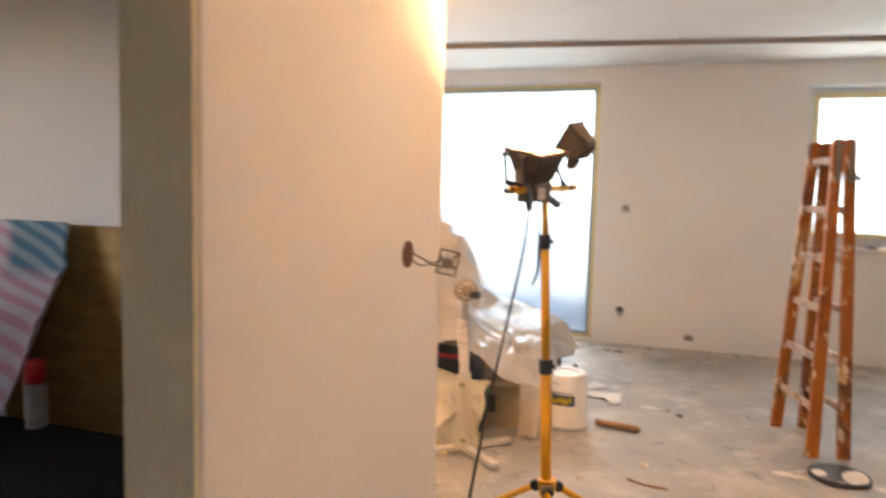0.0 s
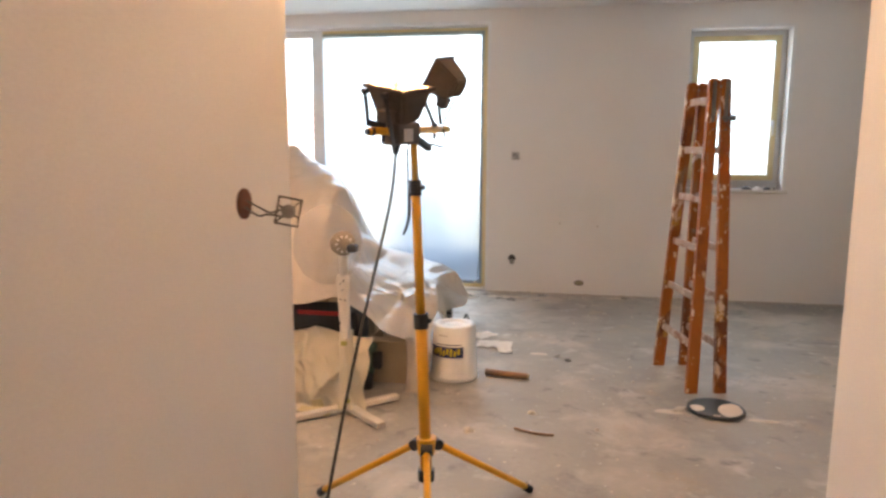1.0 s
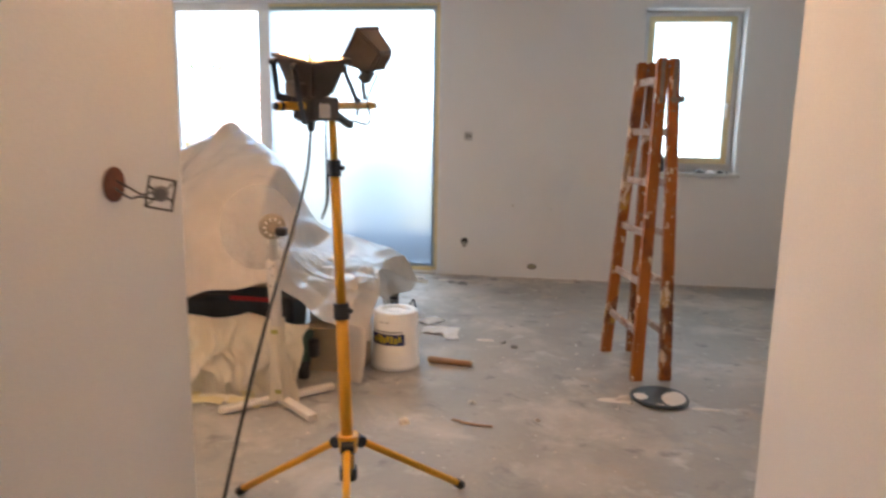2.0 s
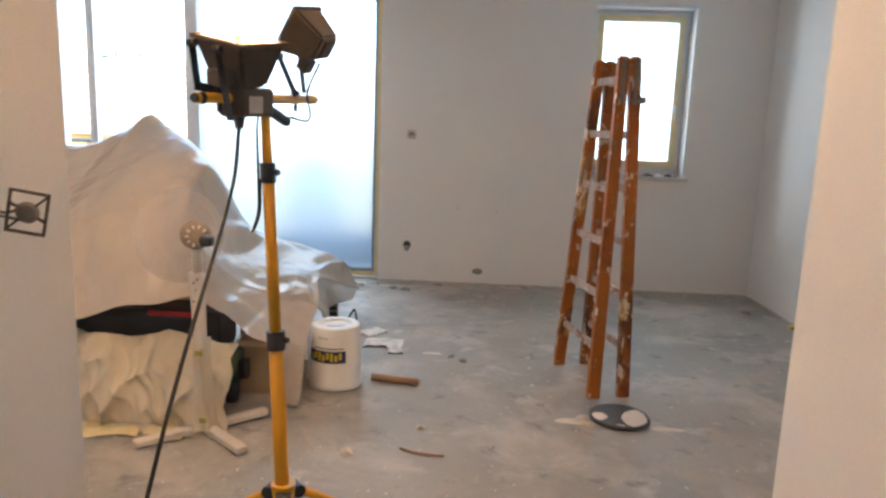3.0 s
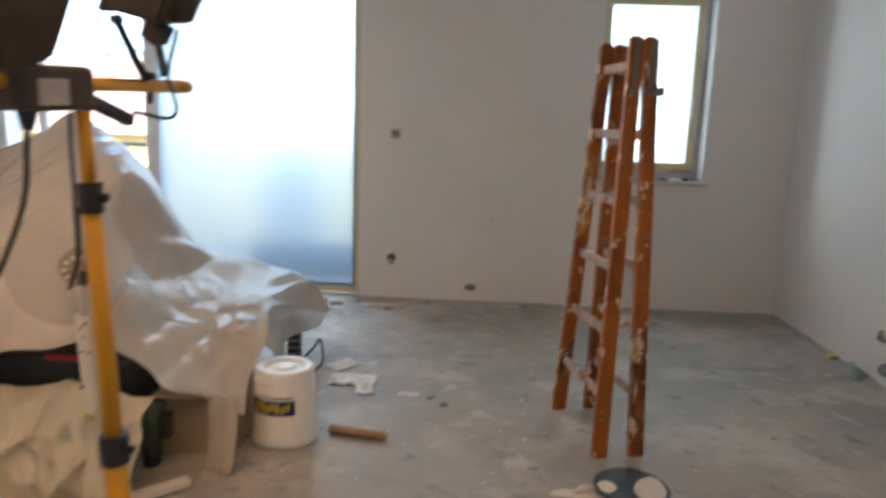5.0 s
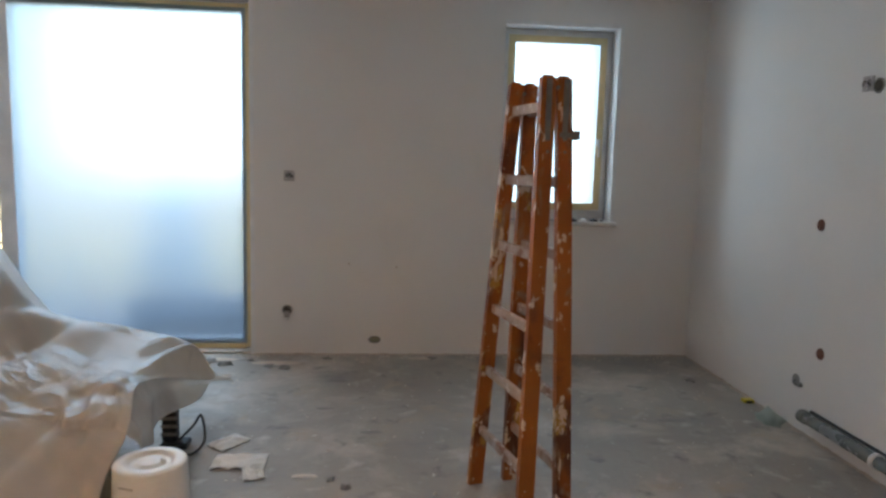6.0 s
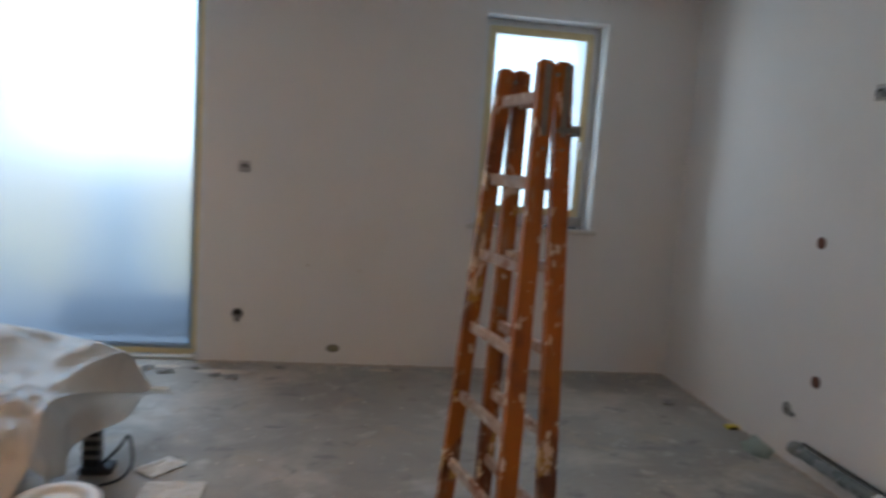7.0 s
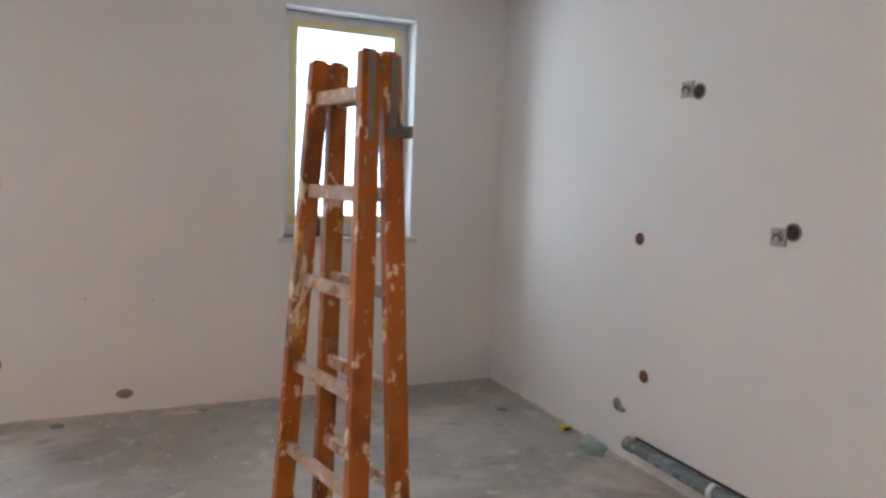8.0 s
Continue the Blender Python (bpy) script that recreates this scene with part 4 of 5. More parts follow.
crate2 = thing("cardboard_box", (-0.46, 2.44, 0), "worn brown cardboard box half under the sheet", "box")
part("side", boxes(((-0.15, -0.13, 0), (0.15, -0.122, 0.27)), ((-0.15, 0.122, 0), (0.15, 0.13, 0.27)), ((-0.15, -0.121, 0), (-0.142, 0.121, 0.27)), ((0.142, -0.121, 0), (0.15, 0.121, 0.27))), CARD, crate2)
part("base", boxes(((-0.141, -0.121, 0.001), (0.141, 0.121, 0.01))), CARD, crate2)
part("flap", boxes(((-0.15, -0.2, 0.262), (0.15, -0.131, 0.269))), CARD, crate2)

drill = thing("power_tool", (-0.60, 2.20, 0), "green and black corded power tool on the floor", "power tool")
bm = rod(bmesh.new(), (0, 0, 0.10), (0.02, 0.02, 0.26), 0.045, 0.038, 16)
part("casing", bm, GREEN, drill, "", True)
part("nose", rod(bmesh.new(), (0.0, 0, 0.0), (0, 0, 0.099), 0.03, 0.042, 16), BLACK, drill, "", True)
part("grip", boxes(((0.04, -0.03, 0.12), (0.09, 0.02, 0.22)), bevel=0.012), BLACK, drill)

fan = thing("pedestal_fan", (-0.585, 1.84, 0), "dusty white pedestal fan on a cross foot", "fan")
for a, b in (((-0.235, -0.19, 0.02), (0.20, 0.21, 0.02)), ((0.225, -0.20, 0.02), (-0.21, 0.18, 0.02))):
    bm = bmesh.new()
    d = Vector(b) - Vector(a)
    mm = Matrix.Translation((Vector(a) + Vector(b)) / 2 + Vector((0, 0, 0.004 if a[0] > 0 else 0))) @ Euler((0, 0, math.atan2(d.y, d.x))).to_matrix().to_4x4()
    box(bm, (-d.length / 2, -0.024, -0.012), (d.length / 2, 0.024, 0.018), 0.006, mm)
    arm = part("foot_bar", bm, FAN_WHITE, fan)
part("base_boss", rod(bmesh.new(), (0, 0, 0.03), (0, 0, 0.10), 0.045, 0.026), FAN_WHITE, fan)
part("pole", rod(bmesh.new(), (0, 0, 0.05), (-0.01, -0.02, 0.52), 0.019), FAN_WHITE, fan, "", True)
bm = box(bmesh.new(), (-0.040, -0.055, 0.40), (0.016, -0.008, 0.73), 0.012)
for vert in bm.verts:
    k = (0.73 - vert.co.z) / 0.33
    vert.co.x = -0.012 + (vert.co.x + 0.012) * (1.12 - 0.30 * k) + 0.012 * (k - 0.4)
part("control_box", bm, FAN_WHITE, fan, "white control column")
for bx, z0, r in ((-0.022, 0.605, 0.004), (0.002, 0.603, 0.004), (-0.012, 0.655, 0.0035), (-0.004, 0.70, 0.005), (-0.020, 0.685, 0.004), (-0.026, 0.485, 0.006)):
    part("button", rod(bmesh.new(), (bx, -0.054, z0), (bx, -0.0585, z0), r, None, 10), BLACK, fan)
part("dial", rod(bmesh.new(), (-0.010, -0.054, 0.55), (-0.010, -0.060, 0.55), 0.012, 0.010, 20), FAN_WHITE, fan, "round white dial")


def pole_wrap(u, v):
    a = 2 * math.pi * u
    r = 0.030 + 0.022 * (1 - v) ** 1.5 + 0.012 * noise.noise(Vector((math.cos(a) * 1.6, math.sin(a) * 1.6, v * 3))) + 0.006 * math.sin(5 * a + 4 * v)
    return Vector((-0.006 + r * math.cos(a), -0.012 + r * math.sin(a), 0.035 + 0.40 * v))


part("pole_wrap", grid(pole_wrap, 40, 30), SHEET_OLD, fan, "crumpled plastic wrapped round the pole", True)
TAPE_GREEN = surf("green_tape", (0.46, 0.46, 0.10), (0.40, 0.38, 0.12), 0.6, 20)
for z0, dx in ((0.37, 0.0), (0.07, 0.012)):
    part("tape_tag", boxes(((dx - 0.022, -0.062, z0), (dx + 0.010, -0.058, z0 + 0.022)), bevel=0.001), TAPE_GREEN, fan, "scrap of green tape")
MOT = Vector((0.0, -0.07, 0.89))
mt = look(MOT, MOT + Vector((-0.42, 0.9, -0.06)))
motor = part("motor_housing", lathe([(0.046, -0.10), (0.050, -0.02), (0.060, -0.018), (0.060, 0.012), (0.052, 0.014), (0.052, 0.045), (0.044, 0.047), (0.040, 0.06), (0.02, 0.064)], 32, mt), surf("dusty_motor", (0.34, 0.28, 0.21), (0.22, 0.18, 0.14), 0.7, 24), fan, "dusty brown motor housing")
for i in range(10):
    a = 2 * math.pi * i / 10
    part("vent_slot", box(bmesh.new(), (-0.004, -0.014, -0.001), (0.004, 0.014, 0.0015), 0, mt @ Matrix.Translation((0.030 * math.cos(a), 0.030 * math.sin(a), 0.0605)) @ Euler((0, 0, a + 1.57)).to_matrix().to_4x4()), FAN_WHITE, motor)
part("motor_knob", boxes(((0.05, -0.17, 0.86), (0.10, -0.12, 0.90)), bevel=0.01), BLACK, fan, "black tilt knob")
part("neck", rod(bmesh.new(), (-0.01, -0.03, 0.71), (-0.005, -0.05, 0.86), 0.022), FAN_WHITE, fan, "", True)
bm = bmesh.new()
CC = Vector((-0.115, 0.085, 0.86))
cm = look(CC, CC + Vector((-0.80, 0.60, -0.10)))
for r, off in ((0.200, -0.022), (0.17, -0.006), (0.13, 0.0), (0.095, 0.003)):
    n_seg = 48
    pts = [cm @ Vector((r * math.cos(2 * math.pi * i / n_seg), r * math.sin(2 * math.pi * i / n_seg), off)) for i in range(n_seg + 1)]
    for a, b in zip(pts, pts[1:]):
        rod(bm, a, b, 0.004 if r > 0.2 else 0.002, None, 5)
for i in range(24):
    c, s = math.cos(2 * math.pi * i / 24), math.sin(2 * math.pi * i / 24)
    rod(bm, cm @ Vector((0.200 * c, 0.200 * s, -0.022)), cm @ Vector((0.075 * c, 0.075 * s, 0.004)), 0.0016, None, 4)
part("cage", bm, surf("guard_wire", (0.55, 0.47, 0.38), None, 0.6, 20), fan, "dusty wire fan guard")
part("cage_cover", lathe([(0.195, -0.045), (0.206, -0.03), (0.208, -0.016), (0.200, -0.004), (0.17, 0.004), (0.13, 0.010), (0.10, 0.012), (0.06, 0.012)], 48, cm), VEIL, fan, "milky plastic pulled over the fan guard", True)

bucket = thing("bucket", (-0.15, 2.51, 0), "white plastic paint bucket standing upside down", "bucket")
bucket.scale = (1.06, 1.06, 0.95)
part("shell", lathe([(0.132, 0.0), (0.134, 0.006), (0.132, 0.03), (0.127, 0.034), (0.119, 0.335), (0.112, 0.343), (0.075, 0.343), (0.072, 0.334), (0.045, 0.334), (0.043, 0.338), (0.02, 0.338)], 56), BUCKET, bucket, "", True)


def wrap(a0, a1, z0, z1, off):
    def f(u, v):
        a, z = radians(a0 + (a1 - a0) * u), z0 + (z1 - z0) * v
        r = 0.127 - (z - 0.034) / 0.301 * 0.008 + off
        return Vector((r * math.cos(a), r * math.sin(a), z))
    return grid(f, 24, 2)


lab = part("label_band", wrap(205, 303, 0.155, 0.222, 0.0012), BLUE, bucket, "dark blue label band", True)
for k in range(8):
    part("label_bar", wrap(220 + k * 9.6, 226.6 + k * 9.6, 0.166 + (0.010 if k % 3 == 1 else 0), 0.213 - (0.012 if k % 3 == 0 else 0), 0.0022), LABEL_YELLOW, lab, "yellow bar of the label")
part("label_line", wrap(225, 298, 0.232, 0.238, 0.0012), BLUE, bucket, "thin blue printed line")
part("print_line", wrap(235, 262, 0.288, 0.292, 0.0012), BOX_GREY, bucket, "small dark printed line")

tool = thing("mixer_leg", (-0.35, 3.40, 0), "black ribbed tool stand under the sheet's end", "tool stand")
part("column", boxes(((-0.035, -0.03, 0.03), (0.035, 0.03, 0.26)), bevel=0.008), BLACK, tool)
for k in range(5):
    part("rib", boxes(((-0.038, -0.035, 0.06 + k * 0.04), (0.038, -0.0305, 0.078 + k * 0.04)), bevel=0.002), BOX_GREY, tool)
part("foot", boxes(((-0.04, -0.06, 0), (0.09, 0.04, 0.03)), bevel=0.01), BLACK, tool)
part("cord", cable([(0.04, 0, 0.03), (0.12, -0.05, 0.12), (0.15, -0.02, 0.16), (0.17, -0.04, 0.05), (0.14, -0.1, 0.008), (0.08, -0.16, 0.008)], 0.006), RUBBER, tool)

stick = thing("wooden_batten", (0.16, 2.545, 0), "short round wooden stick lying on the floor", "stick")
part("shaft", rod(bmesh.new(), (-0.125, 0.022, 0.019), (0.13, -0.024, 0.019), 0.019, 0.017, 14), STICK, stick, "", True)
part("cut_end", rod(bmesh.new(), (0.13, -0.024, 0.019), (0.134, -0.0248, 0.019), 0.0165, 0.015, 14), CARD, stick)

lid = thing("plastic_disc", (1.285, 2.215, 0.0), "dark round plastic disc smeared with white plaster", "disc")
part("disc", lathe([(0.125, 0.002), (0.142, 0.006), (0.144, 0.016), (0.138, 0.022), (0.128, 0.018), (0.02, 0.017)], 48), surf("lid_dark", (0.035, 0.045, 0.05), (0.06, 0.07, 0.075), 0.5, 12, 60, 0.3, 0.001), lid, "", True)
SMEAR = surf("white_plaster", (0.74, 0.68, 0.61), (0.66, 0.58, 0.50), 0.85, 14, 90, 0.4)


def blob(cx, cy, rx, ry, z, seed, name, parent, mat, h=0.004):
    def f(u, v):
        a = 2 * math.pi * u
        r = v * (1 + 0.18 * noise.noise(Vector((math.cos(a) * 1.5 + seed, math.sin(a) * 1.5, seed))))
        return Vector((cx + rx * r * math.cos(a), cy + ry * r * math.sin(a), z + h * (1 - v ** 3)))
    return part(name, grid(f, 32, 5), mat, parent, "", True)


blob(0.072, -0.012, 0.060, 0.098, 0.0185, 1.0, "plaster_smear", lid, SMEAR)
blob(-0.092, -0.035, 0.036, 0.046, 0.0185, 2.0, "plaster_smear", lid, SMEAR)
blob(0.01, -0.115, 0.022, 0.008, 0.0195, 3.0, "plaster_smear", lid, SMEAR, 0.002)
lid.rotation_euler = (0, 0, radians(-12))


# ---- sockets, holes, pipes ----
OLIVE = surf("olive_cap", (0.30, 0.28, 0.18), (0.20, 0.19, 0.13), 0.7, 40)


def wall_box(at, normal, label, kind_):
    """An open installation box in the plaster; local x along the wall, y out of it."""
    ob = thing("socket_box", at, label, "socket box", "open socket boxes")
    ob.rotation_euler = (0, 0, math.atan2(normal[1], normal[0]) - math.pi / 2)
    m = pose(0, 0, 0, -90, 0, 0)
    if kind_ == "plate":
        part("plate", ring(-0.036, 0.036, -0.036, 0.036, 0.012, 0.0005, 0.010, 0.002), STICKER, ob)
        part("recess_disc", lathe([(0.023, 0.0008), (0.023, 0.003)], 24, m), BOX_GREY, ob)
        part("wires", cable([(-0.02, 0.006, -0.01), (-0.005, 0.03, 0.01), (0.01, 0.026, -0.012), (0.02, 0.006, 0.012)], 0.003), WIRE, ob)
        part("terminal", boxes(((-0.012, 0.004, -0.02), (0.012, 0.018, 0.004)), bevel=0.002), STICKER, ob)
    else:
        part("rim", lathe([(0.036, 0.0005), (0.036, 0.004), (0.029, 0.004)], 28, m), BOX_GREY if kind_ != "red" else HOLE_RED, ob)
        # Flat disc on the plaster; HOLE_DARK paints the shade inside a hole.
        part("recess_disc", lathe([(0.028, 0.0008), (0.028, 0.0055)], 24, m), {"red": HOLE_RED, "grey": OLIVE, "wired": BOX_GREY}.get(kind_, HOLE_DARK), ob)
        if kind_ == "tap":
            part("tap_body", boxes(((-0.018, 0.006, -0.05), (0.018, 0.03, -0.005)), bevel=0.005), BOX_GREY, ob)
            part("tap_spout", rod(bmesh.new(), (0, 0.016, -0.05), (0, 0.02, -0.07), 0.012), FRAME_WHITE, ob)
        if kind_ == "wired":
            part("wires", cable([(0.0, 0.004, 0), (-0.03, 0.035, -0.004), (-0.065, 0.03, -0.012), (-0.10, 0.02, -0.006)], 0.005), WIRE, ob)
            part("terminal", boxes(((-0.085, 0.012, -0.022), (-0.035, 0.034, 0.004)), bevel=0.003), BOX_GREY, ob)
    return ob


N, W_, E_ = (0, -1), (-1, 0), (1, 0)
wall_box((0.0, FAR, 1.28), N, "open grey socket box in a white wall", "plate")
wall_box((-0.015, FAR, 0.325), N, "open box with a capped water pipe", "tap")
b3 = wall_box((0.61, FAR, 0.112), N, "shallow olive cap low in a white wall", "grey")
b3.scale = (1.25, 1, 0.75)
wall_box((RIGHT, 3.265, 1.835), W_, "grey socket box with loose wires", "plate")
wall_box((RIGHT, 3.195, 1.82), W_, "dark disc for a hole's shaded inside beside a socket box", "hole")
wall_box((RIGHT, 2.715, 1.222), W_, "grey socket box with loose wires", "plate")
wall_box((RIGHT, 2.655, 1.245), W_, "dark disc for a hole's shaded inside beside a socket box", "hole")
for y, z in ((3.522, 1.135), (3.425, 0.465)):
    o = wall_box((RIGHT, y, z), W_, "round brick-red hole in a white wall", "red")
    o.scale = (0.85, 1, 0.85)
wall_box((RIGHT, 3.61, 0.268), W_, "grey pipe stub with wires sticking out", "wired").scale = (0.9, 1, 0.9)
wall_box((LEFT, 3.7, 0.20), E_, "dark socket box with a loose white wire", "wired")
o = wall_box((LEFT, 4.1, 0.65), E_, "small grey plugged hole in a white wall", "hole")
o.scale = (0.6, 1, 0.6)
# passage: a round hole with wires leading to an unplugged box
o = wall_box((HALL_L, 0.055, 1.228), E_, "round brick-red socket hole with wires", "red")
hung = thing("hanging_socket", (HALL_L, 0.055, 1.215), "loose socket frame hanging on wires from the wall", "socket")
tilt = Matrix.Translation((0.130, -0.048, 0.002)) @ Matrix.Scale(0.95, 4) @ Euler((0.1, 0.2, radians(20))).to_matrix().to_4x4()
bm = ring(-0.028, 0.028, -0.034, 0.034, 0.0042, -0.003, 0.003, 0.001)
rod(bm, (-0.025, 0, -0.03), (0.025, 0, 0.03), 0.0018, None, 6)
rod(bm, (-0.027, 0, 0.012), (0.027, 0, -0.012), 0.0025, None, 6)
bm.transform(tilt)
part("frame", bm, LAMP_BODY, hung, "dark metal socket frame")
part("core", lathe([(0.013, -0.008), (0.017, 0.0), (0.013, 0.008)], 20, tilt @ Euler((radians(90), 0, 0)).to_matrix().to_4x4()), BOX_GREY, hung, "grey socket core")
part("wire", cable([(0.005, 0.005, 0.02), (0.04, -0.004, 0.006), (0.075, -0.018, -0.004), (0.117, -0.040, 0.008)], 0.0022), WIRE, hung)
part("wire", cable([(0.005, -0.004, 0.006), (0.035, 0.0, -0.014), (0.07, -0.024, -0.008), (0.117, -0.044, -0.010)], 0.0022), WIRE, hung)


drain = thing("drain_pipe", (RIGHT - 0.052, 1.2, 0), "grey plastic drain pipe clamped along the foot of the wall", "pipe")
PR, PZ, PL = 0.030, 0.122, 2.26
along = Matrix.Translation((0, 0, PZ)) @ Euler((radians(-90), 0, 0)).to_matrix().to_4x4()
part("tube", lathe([(PR, 0), (PR, PL), (PR - 0.006, PL), (PR - 0.006, PL - 0.08), (0.002, PL - 0.081)], 28, along), PVC_GREY, drain, "", True)
part("socket_end", lathe([(PR + 0.001, 0), (PR + 0.005, 0.003), (PR + 0.005, 0.05), (PR + 0.001, 0.053)], 28, Matrix.Translation((0, PL - 0.056, PZ)) @ Euler((radians(-90), 0, 0)).to_matrix().to_4x4()), PVC_GREY, drain, "", True)
# Black rod draws the shadow line between pipe and wall.
part("gap_shade_line", rod(bmesh.new(), (0.042, 0.0, PZ + PR - 0.004), (0.042, PL - 0.02, PZ + PR - 0.004), 0.007, None, 12), BLACK, drain, "thin black rod for the shaded gap above the pipe", True)
for yc in (0.25, 1.67):
    cl_ = part("clamp", lathe([(PR + 0.001, 0), (PR + 0.008, 0.002), (PR + 0.008, 0.024), (PR + 0.001, 0.026)], 28, Matrix.Translation((0, yc, PZ)) @ Euler((radians(-90), 0, 0)).to_matrix().to_4x4()), FRAME_WHITE, drain, "pale plastic clamp", True)
    part("clamp_foot", boxes(((PR - 0.002, yc + 0.002, PZ - 0.02), (0.0515, yc + 0.024, PZ + 0.02)), bevel=0.002), FRAME_WHITE, cl_)
bag = part("plastic_bag", lump(0.08, 4, 0.7, 0.8), FOAM, None, "", True)
bag.location = (RIGHT - 0.085, 3.70, 0)
tagged(bag, "crumpled pale green plastic bag on the floor", "bag")
yb = thing("tape_roll", (2.90, 3.99, 0), "small yellow scrap lying by the wall", "scrap")
part("yellow_piece", boxes(((-0.03, -0.025, 0.0), (0.035, 0.025, 0.022)), bevel=0.006), LABEL_YELLOW, yb)
part("dark_piece", boxes(((-0.02, -0.029, 0.005), (0.02, -0.026, 0.017)), bevel=0.001), BLACK, yb)

# clutter on the window sill
for k, (x, l_, h_, mt_) in enumerate(((2.02, 0.09, 0.03, BLACK), (2.11, 0.07, 0.025, PAPER), (2.19, 0.06, 0.03, BLACK), (2.25, 0.03, 0.02, BOX_GREY))):
    o = part("rag", lump(l_ / 2, k + 20, h_ / l_ * 1.6, 0.7), mt_, None, "", True)
    o.location = (x, FAR + 0.01 + 0.01 * (k % 2), WIN[2])
    tagged(o, "small crumpled scrap lying on the window sill", "scrap")
o = thing("spray_bottle", (1.70, FAR + 0.03, WIN[2]), "small dark bottle standing on the sill", "bottle")
part("body", lathe([(0.02, 0), (0.022, 0.01), (0.022, 0.10), (0.012, 0.125)], 20), BLACK, o, "", True)
part("cap", lathe([(0.010, 0.1255), (0.010, 0.155)], 16), GREEN, o)

# paper and crumbs on the floor
for k, (x, y, s) in enumerate(((0.02, 3.2, 0.16), (-0.08, 3.42, 0.12), (0.10, 3.08, 0.09))):
    def crumple(u, v, k=k, s=s):
        return Vector(((u - 0.5) * s * 1.5, (v - 0.5) * s, 0.004 + 0.022 * abs(noise.noise(Vector((u * 3 + k, v * 3, k))))))
    o = part("paper_scrap", grid(crumple, 12, 10), PAPER, None)
    o.location = (x, y, 0)
    o.rotation_euler = (0, 0, k * 0.9)
    thicken(o, 0.002)
    tagged(o, "crumpled white paper scrap on the floor", "paper")
rnd = random.Random(11)
for k, (x, y, s) in enumerate(((1.11, 2.19, 0.035), (1.07, 2.17, 0.022), (1.13, 2.13, 0.018), (0.34, 2.0, 0.022), (0.05, 1.72, 0.028), (0.9, 2.6, 0.012))):
    o = part("plaster_lump", lump(s, k, 0.6, 0.6), PLASTER_BIT, None)
    o.location = (x, y, 0)
    tagged(o, "crumbled lump of dried plaster on the floor", "rubble", "plaster lumps")
straw = part("wood_splinter", cable([(-0.09, 0.03, 0.006), (0, -0.01, 0.006), (0.1, -0.02, 0.006)], 0.005, 5), STICK)
straw.location = (0.36, 1.75, 0)
tagged(straw, "thin curved wood splinter on the floor", "splinter")
verts, faces = [], []
for k in range(900):
    x, y = rnd.uniform(LEFT + 0.1, RIGHT - 0.1), rnd.uniform(0.2, FAR - 0.03)
    if rnd.random() < 0.4:
        y = FAR - 0.01 - abs(rnd.gauss(0, 0.10))
    s = rnd.uniform(0.003, 0.011) * (1.5 if rnd.random() < 0.06 else 1)
    i = len(verts)
    a = rnd.uniform(0, 6.28)
    for q in range(4):
        verts.append((x + s * math.cos(a + q * 1.57) * rnd.uniform(0.7, 1.4), y + s * math.sin(a + q * 1.57) * rnd.uniform(0.7, 1.4), 0.0005))
    verts.append((x, y, s * rnd.uniform(0.4, 0.9)))
    faces += [(i, i + 1, i + 4), (i + 1, i + 2, i + 4), (i + 2, i + 3, i + 4), (i + 3, i, i + 4)]
me = bpy.data.meshes.new("crumbs")
me.from_pydata(verts, [], faces)
me.materials.append(PLASTER_BIT)
tagged(new("crumbs", me), "scattered plaster crumbs on the screed", "rubble", "", "stuff")
for k, (x, y, rx, ry, a) in enumerate(((-0.05, 4.78, 0.16, 0.05, 0), (-0.45, 4.86, 0.12, 0.035, 0), (1.05, 2.16, 0.09, 0.03, 0), (0.33, 3.05, 0.06, 0.025, 0), (1.50, 2.12, 0.08, 0.02, 0), (0.95, 4.9, 0.10, 0.03, 0))):
    o = blob(x, y, rx, ry, 0.0006, 30 + k, "plaster_spill", None, SMEAR if k in (2, 3, 4) else PLASTER_BIT, 0.004)
    tagged(o, "flat dried plaster spill on the screed", "plaster spill", "plaster spills")



def mortar(a, b, out, name):
    """A crumbly ridge of dried mortar along the foot of a wall."""
    a, b, out = Vector(a), Vector(b), Vector(out)
    def f(u, v):
        p = a.lerp(b, u)
        w = 0.016 + 0.03 * max(0.0, noise.noise(Vector((u * 37, 1, a.x)))) + 0.014 * noise.noise(Vector((u * 140, 2, a.x)))
        h = 0.003 + 0.012 * abs(noise.noise(Vector((u * 45, 4, a.x)))) + 0.006 * abs(noise.noise(Vector((u * 260, 5, a.x))))
        return p + out * (0.001 + max(0.006, w) * v) + Vector((0, 0, h * (1 - v) ** 1.5 + 0.0008))
    ob = part(name, grid(f, 500, 4), MORTAR, None)
    return tagged(ob, "crumbly mortar ridge along the foot of a wall", "mortar", "", "stuff")


MORTAR = surf("mortar_dirt", (0.58, 0.50, 0.43), (0.42, 0.37, 0.32), 0.95, 9, 60, 0.5, 0.003)
mortar((DOOR[1] + 0.02, FAR, 0), (RIGHT, FAR, 0), (0, -1, 0), "mortar_ridge")
mortar((RIGHT, FAR - 0.05, 0), (RIGHT, NEAR + 0.1, 0), (-1, 0, 0), "mortar_ridge")
mortar((LEFT, FAR, 0), (DOOR[0], FAR, 0), (0, -1, 0), "mortar_ridge")
for x, z in ((0.42, 0.665), (0.76, 0.645)):
    o = thing("wall_plug", (x, FAR, z), "tiny brown plug hole in a white wall", "wall plug")
    part("plug", lathe([(0.007, -0.001), (0.007, 0.003), (0.004, 0.004)], 12, pose(0, 0, 0, 90, 0, 0)), MORTAR, o)

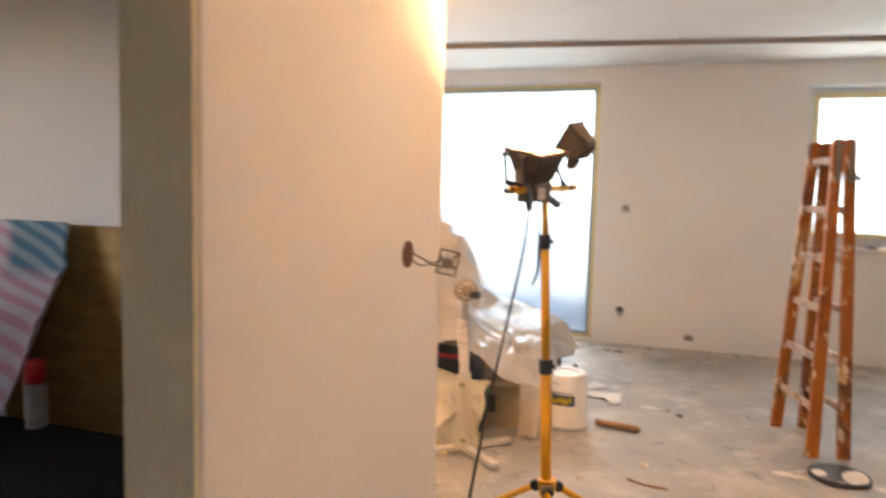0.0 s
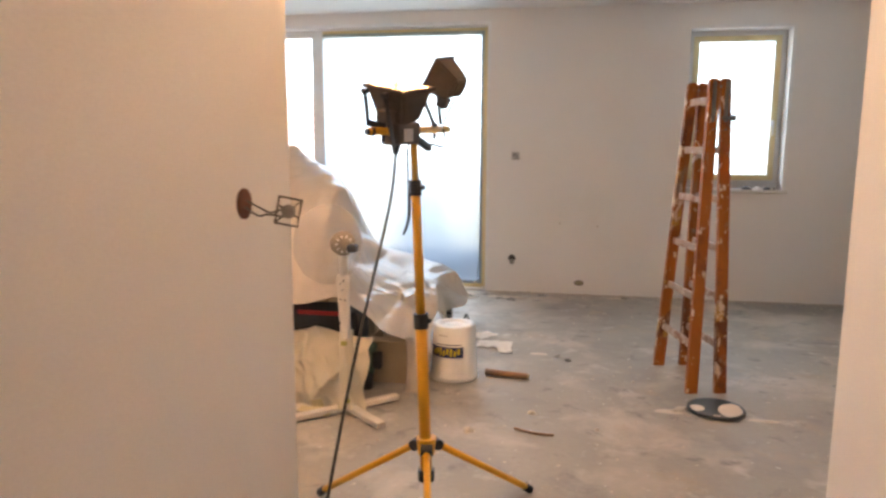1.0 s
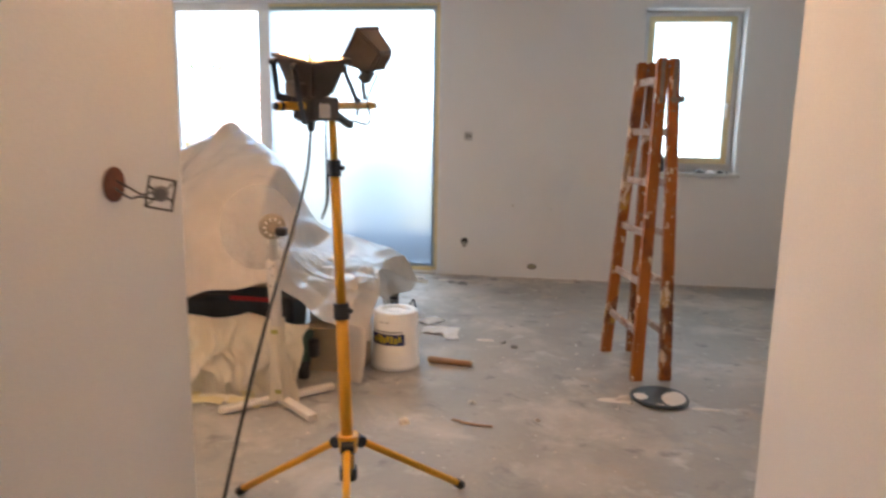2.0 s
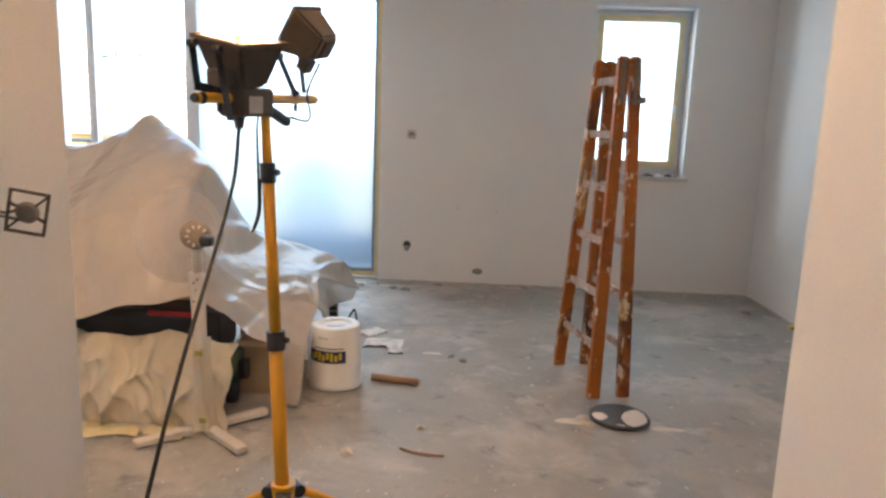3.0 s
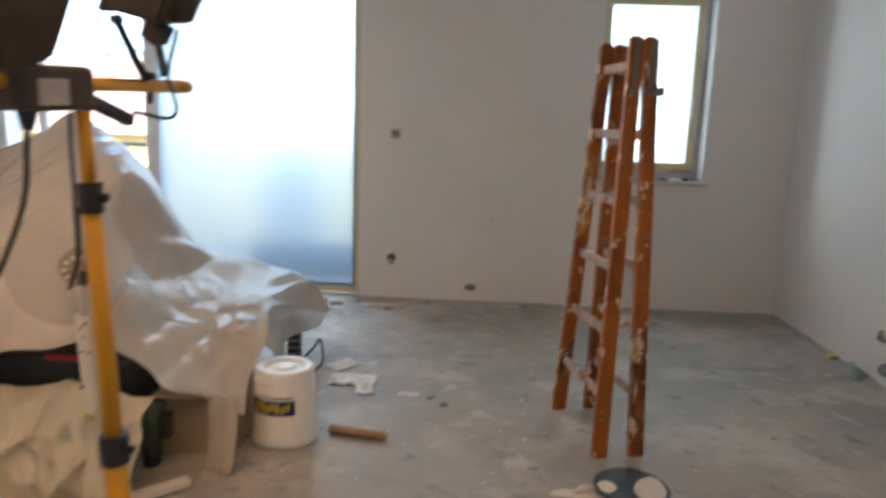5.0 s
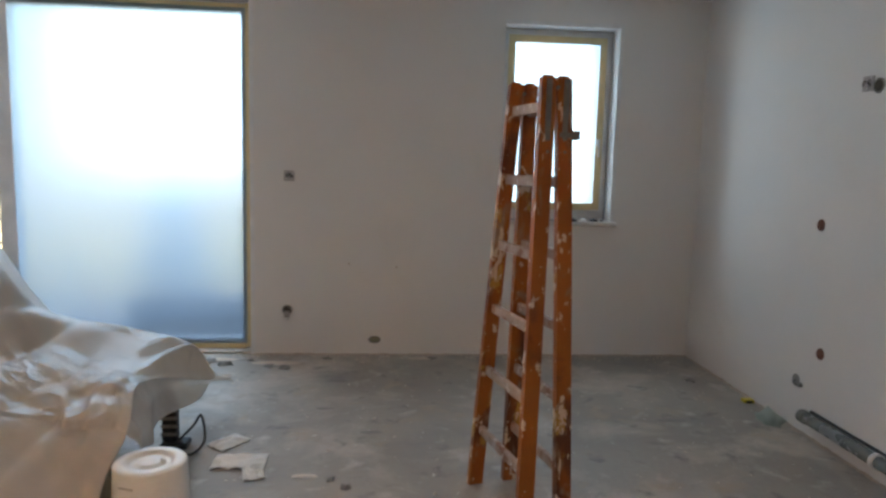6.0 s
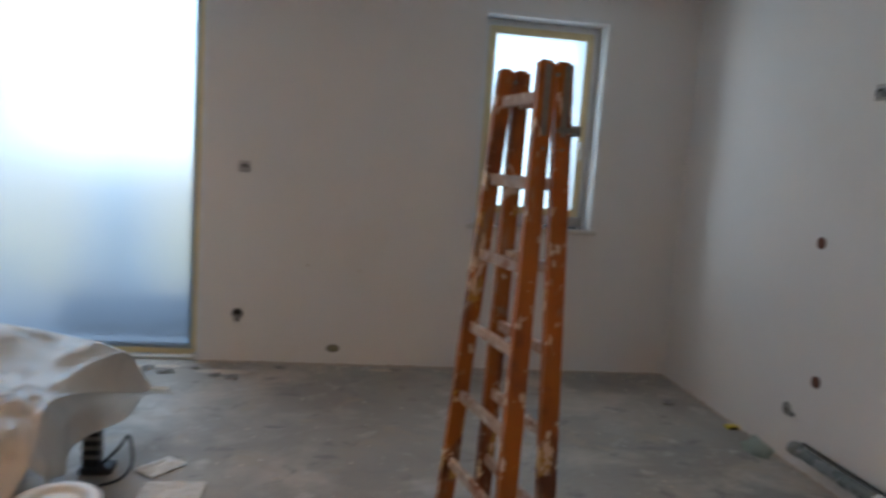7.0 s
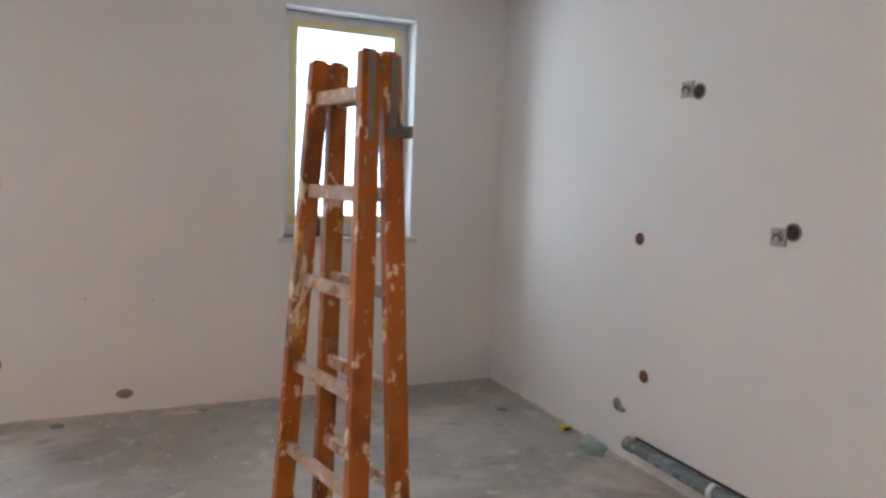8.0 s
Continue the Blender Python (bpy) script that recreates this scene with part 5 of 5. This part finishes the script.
DARK_SPOT = surf("glue_spot", (0.25, 0.24, 0.225), (0.32, 0.31, 0.295), 0.7, 18)
for k, (x, y, rx, ry) in enumerate(((-0.55, 4.72, 0.07, 0.02), (-0.30, 4.84, 0.05, 0.018), (-0.05, 4.70, 0.09, 0.022), (0.35, 3.9, 0.05, 0.02), (0.62, 3.55, 0.06, 0.022), (0.15, 3.62, 0.05, 0.02), (2.3, 3.7, 0.09, 0.03), (1.9, 4.5, 0.06, 0.02))):
    o = blob(x, y, rx, ry, 0.0006, 50 + k, "dark_spot", None, DARK_SPOT, 0.002)
    tagged(o, "dark dried glue spot on the screed", "stain", "dark glue spots")

RUBBLE = surf("rubble", (0.22, 0.215, 0.21), (0.34, 0.32, 0.30), 0.9, 20, 80, 0.5)
for k, (x, y, r) in enumerate(((-0.50, 4.80, 0.035), (-0.40, 4.74, 0.045), (-0.24, 4.84, 0.02), (-0.10, 4.70, 0.028), (0.02, 4.66, 0.035), (0.28, 4.88, 0.03), (0.52, 2.95, 0.022), (0.45, 3.02, 0.018), (1.02, 4.9, 0.03), (2.72, 4.4, 0.025))):
    ob = part("rubble_piece", lump(r, 60 + k, 0.45, 1.6), RUBBLE, None, "", True)
    ob.location = (x, y, 0)
    tagged(ob, "small grey lump of plaster rubble on the floor", "rubble", "rubble lumps")

# ---- side room ----
BOX_BLACK = surf("storage_box_black", (0.010, 0.010, 0.011), (0.016, 0.016, 0.017), 0.8, 8, 70, 0.15, spec=0.12)
table = thing("storage_box", (-1.35, -0.14, 0), "black storage box standing by the wall", "storage box")
part("body", boxes(((-0.55, -0.38, 0), (0.75, 0.12, 0.60)), bevel=0.02), BOX_BLACK, table)
part("lid", boxes(((-0.57, -0.40, 0.602), (0.77, 0.13, 0.635)), bevel=0.01), BOX_BLACK, table)
osb = part("chipboard", boxes(((-1.80, 0.14, 0.40), (-0.42, 0.165, 1.255)), bevel=0.002), surf("osb", (0.52, 0.33, 0.11), (0.32, 0.19, 0.06), 0.7, 14, 50, 0.4, 0.002, patches=(((0.44, 0.30, 0.12), 22, 0.55, 0.65),), stretch=(0.5, 1, 1.8)))
tagged(osb, "brown chipboard panel leaning on a wall", "board")


def cloth_mat():
    """Woven stripes: pink, lilac and white, with a teal band at one end."""
    m, n, l = nodes_of("striped_cloth")
    p = n["Principled BSDF"]
    co = n.new("ShaderNodeTexCoord").outputs["Object"]
    mp = n.new("ShaderNodeMapping")
    mp.inputs["Rotation"].default_value = (0, radians(62), 0)
    l.new(co, mp.inputs["Vector"])
    wv = n.new("ShaderNodeTexWave")
    wv.inputs["Scale"].default_value, wv.inputs["Distortion"].default_value = 5.5, 1.2
    l.new(mp.outputs["Vector"], wv.inputs["Vector"])
    pale = mix(n, l, ramp(n, l, wv.outputs["Fac"], 0.3, 0.7), (0.50, 0.30, 0.35), (0.52, 0.50, 0.56))
    teal = mix(n, l, ramp(n, l, wv.outputs["Fac"], 0.3, 0.7), (0.06, 0.16, 0.24), (0.22, 0.30, 0.34))
    sep = n.new("ShaderNodeSeparateXYZ")
    l.new(co, sep.inputs[0])
    ends = n.new("ShaderNodeMath")
    ends.operation = "MULTIPLY"
    l.new(ramp(n, l, sep.outputs["X"], -1.70, -1.66), ends.inputs[0])
    l.new(ramp(n, l, sep.outputs["Z"], 1.06, 1.12), ends.inputs[1])
    l.new(mix(n, l, ends.outputs[0], pale, teal), p.inputs["Base Color"])
    p.inputs["Roughness"].default_value = 0.9
    l.new(bump(n, l, noise_tex(n, l, co, 180, 2), 0.3, 0.002), p.inputs["Normal"])
    return m


def cloth(u, v):
    x = -2.35 + 0.92 * u
    s = v
    y = -0.10 + 0.17 * min(1, s * 2) if s < 0.5 else 0.07 + 0.01 * (s - 0.5)
    z = 1.268 - (0.66 if u < 0.84 else 0.66 - 2.2 * (u - 0.84)) * (1 - s) ** 1.2
    y -= 0.05 * math.sin(14 * x + 2 * s) * (1 - s) + 0.02 * noise.noise(Vector((x * 5, s * 4, 2)))
    z += 0.02 * math.sin(9 * x) * (1 - s)
    return Vector((x, y, z))


cl = part("cloth", grid(cloth, 50, 30), cloth_mat(), None, "", True)
thicken(cl, 0.003)
tagged(cl, "pink and blue striped cloth over stored things", "cloth")
sb = thing("spray_can", (-1.43, -0.055, 0.636), "spray can with a red cap", "spray can")
part("body", lathe([(0.03, 0), (0.032, 0.004), (0.032, 0.13), (0.026, 0.14)], 24), BOX_GREY, sb, "", True)
part("cap", lathe([(0.03, 0.1405), (0.03, 0.20), (0.022, 0.215)], 24), RED, sb, "red cap", True)
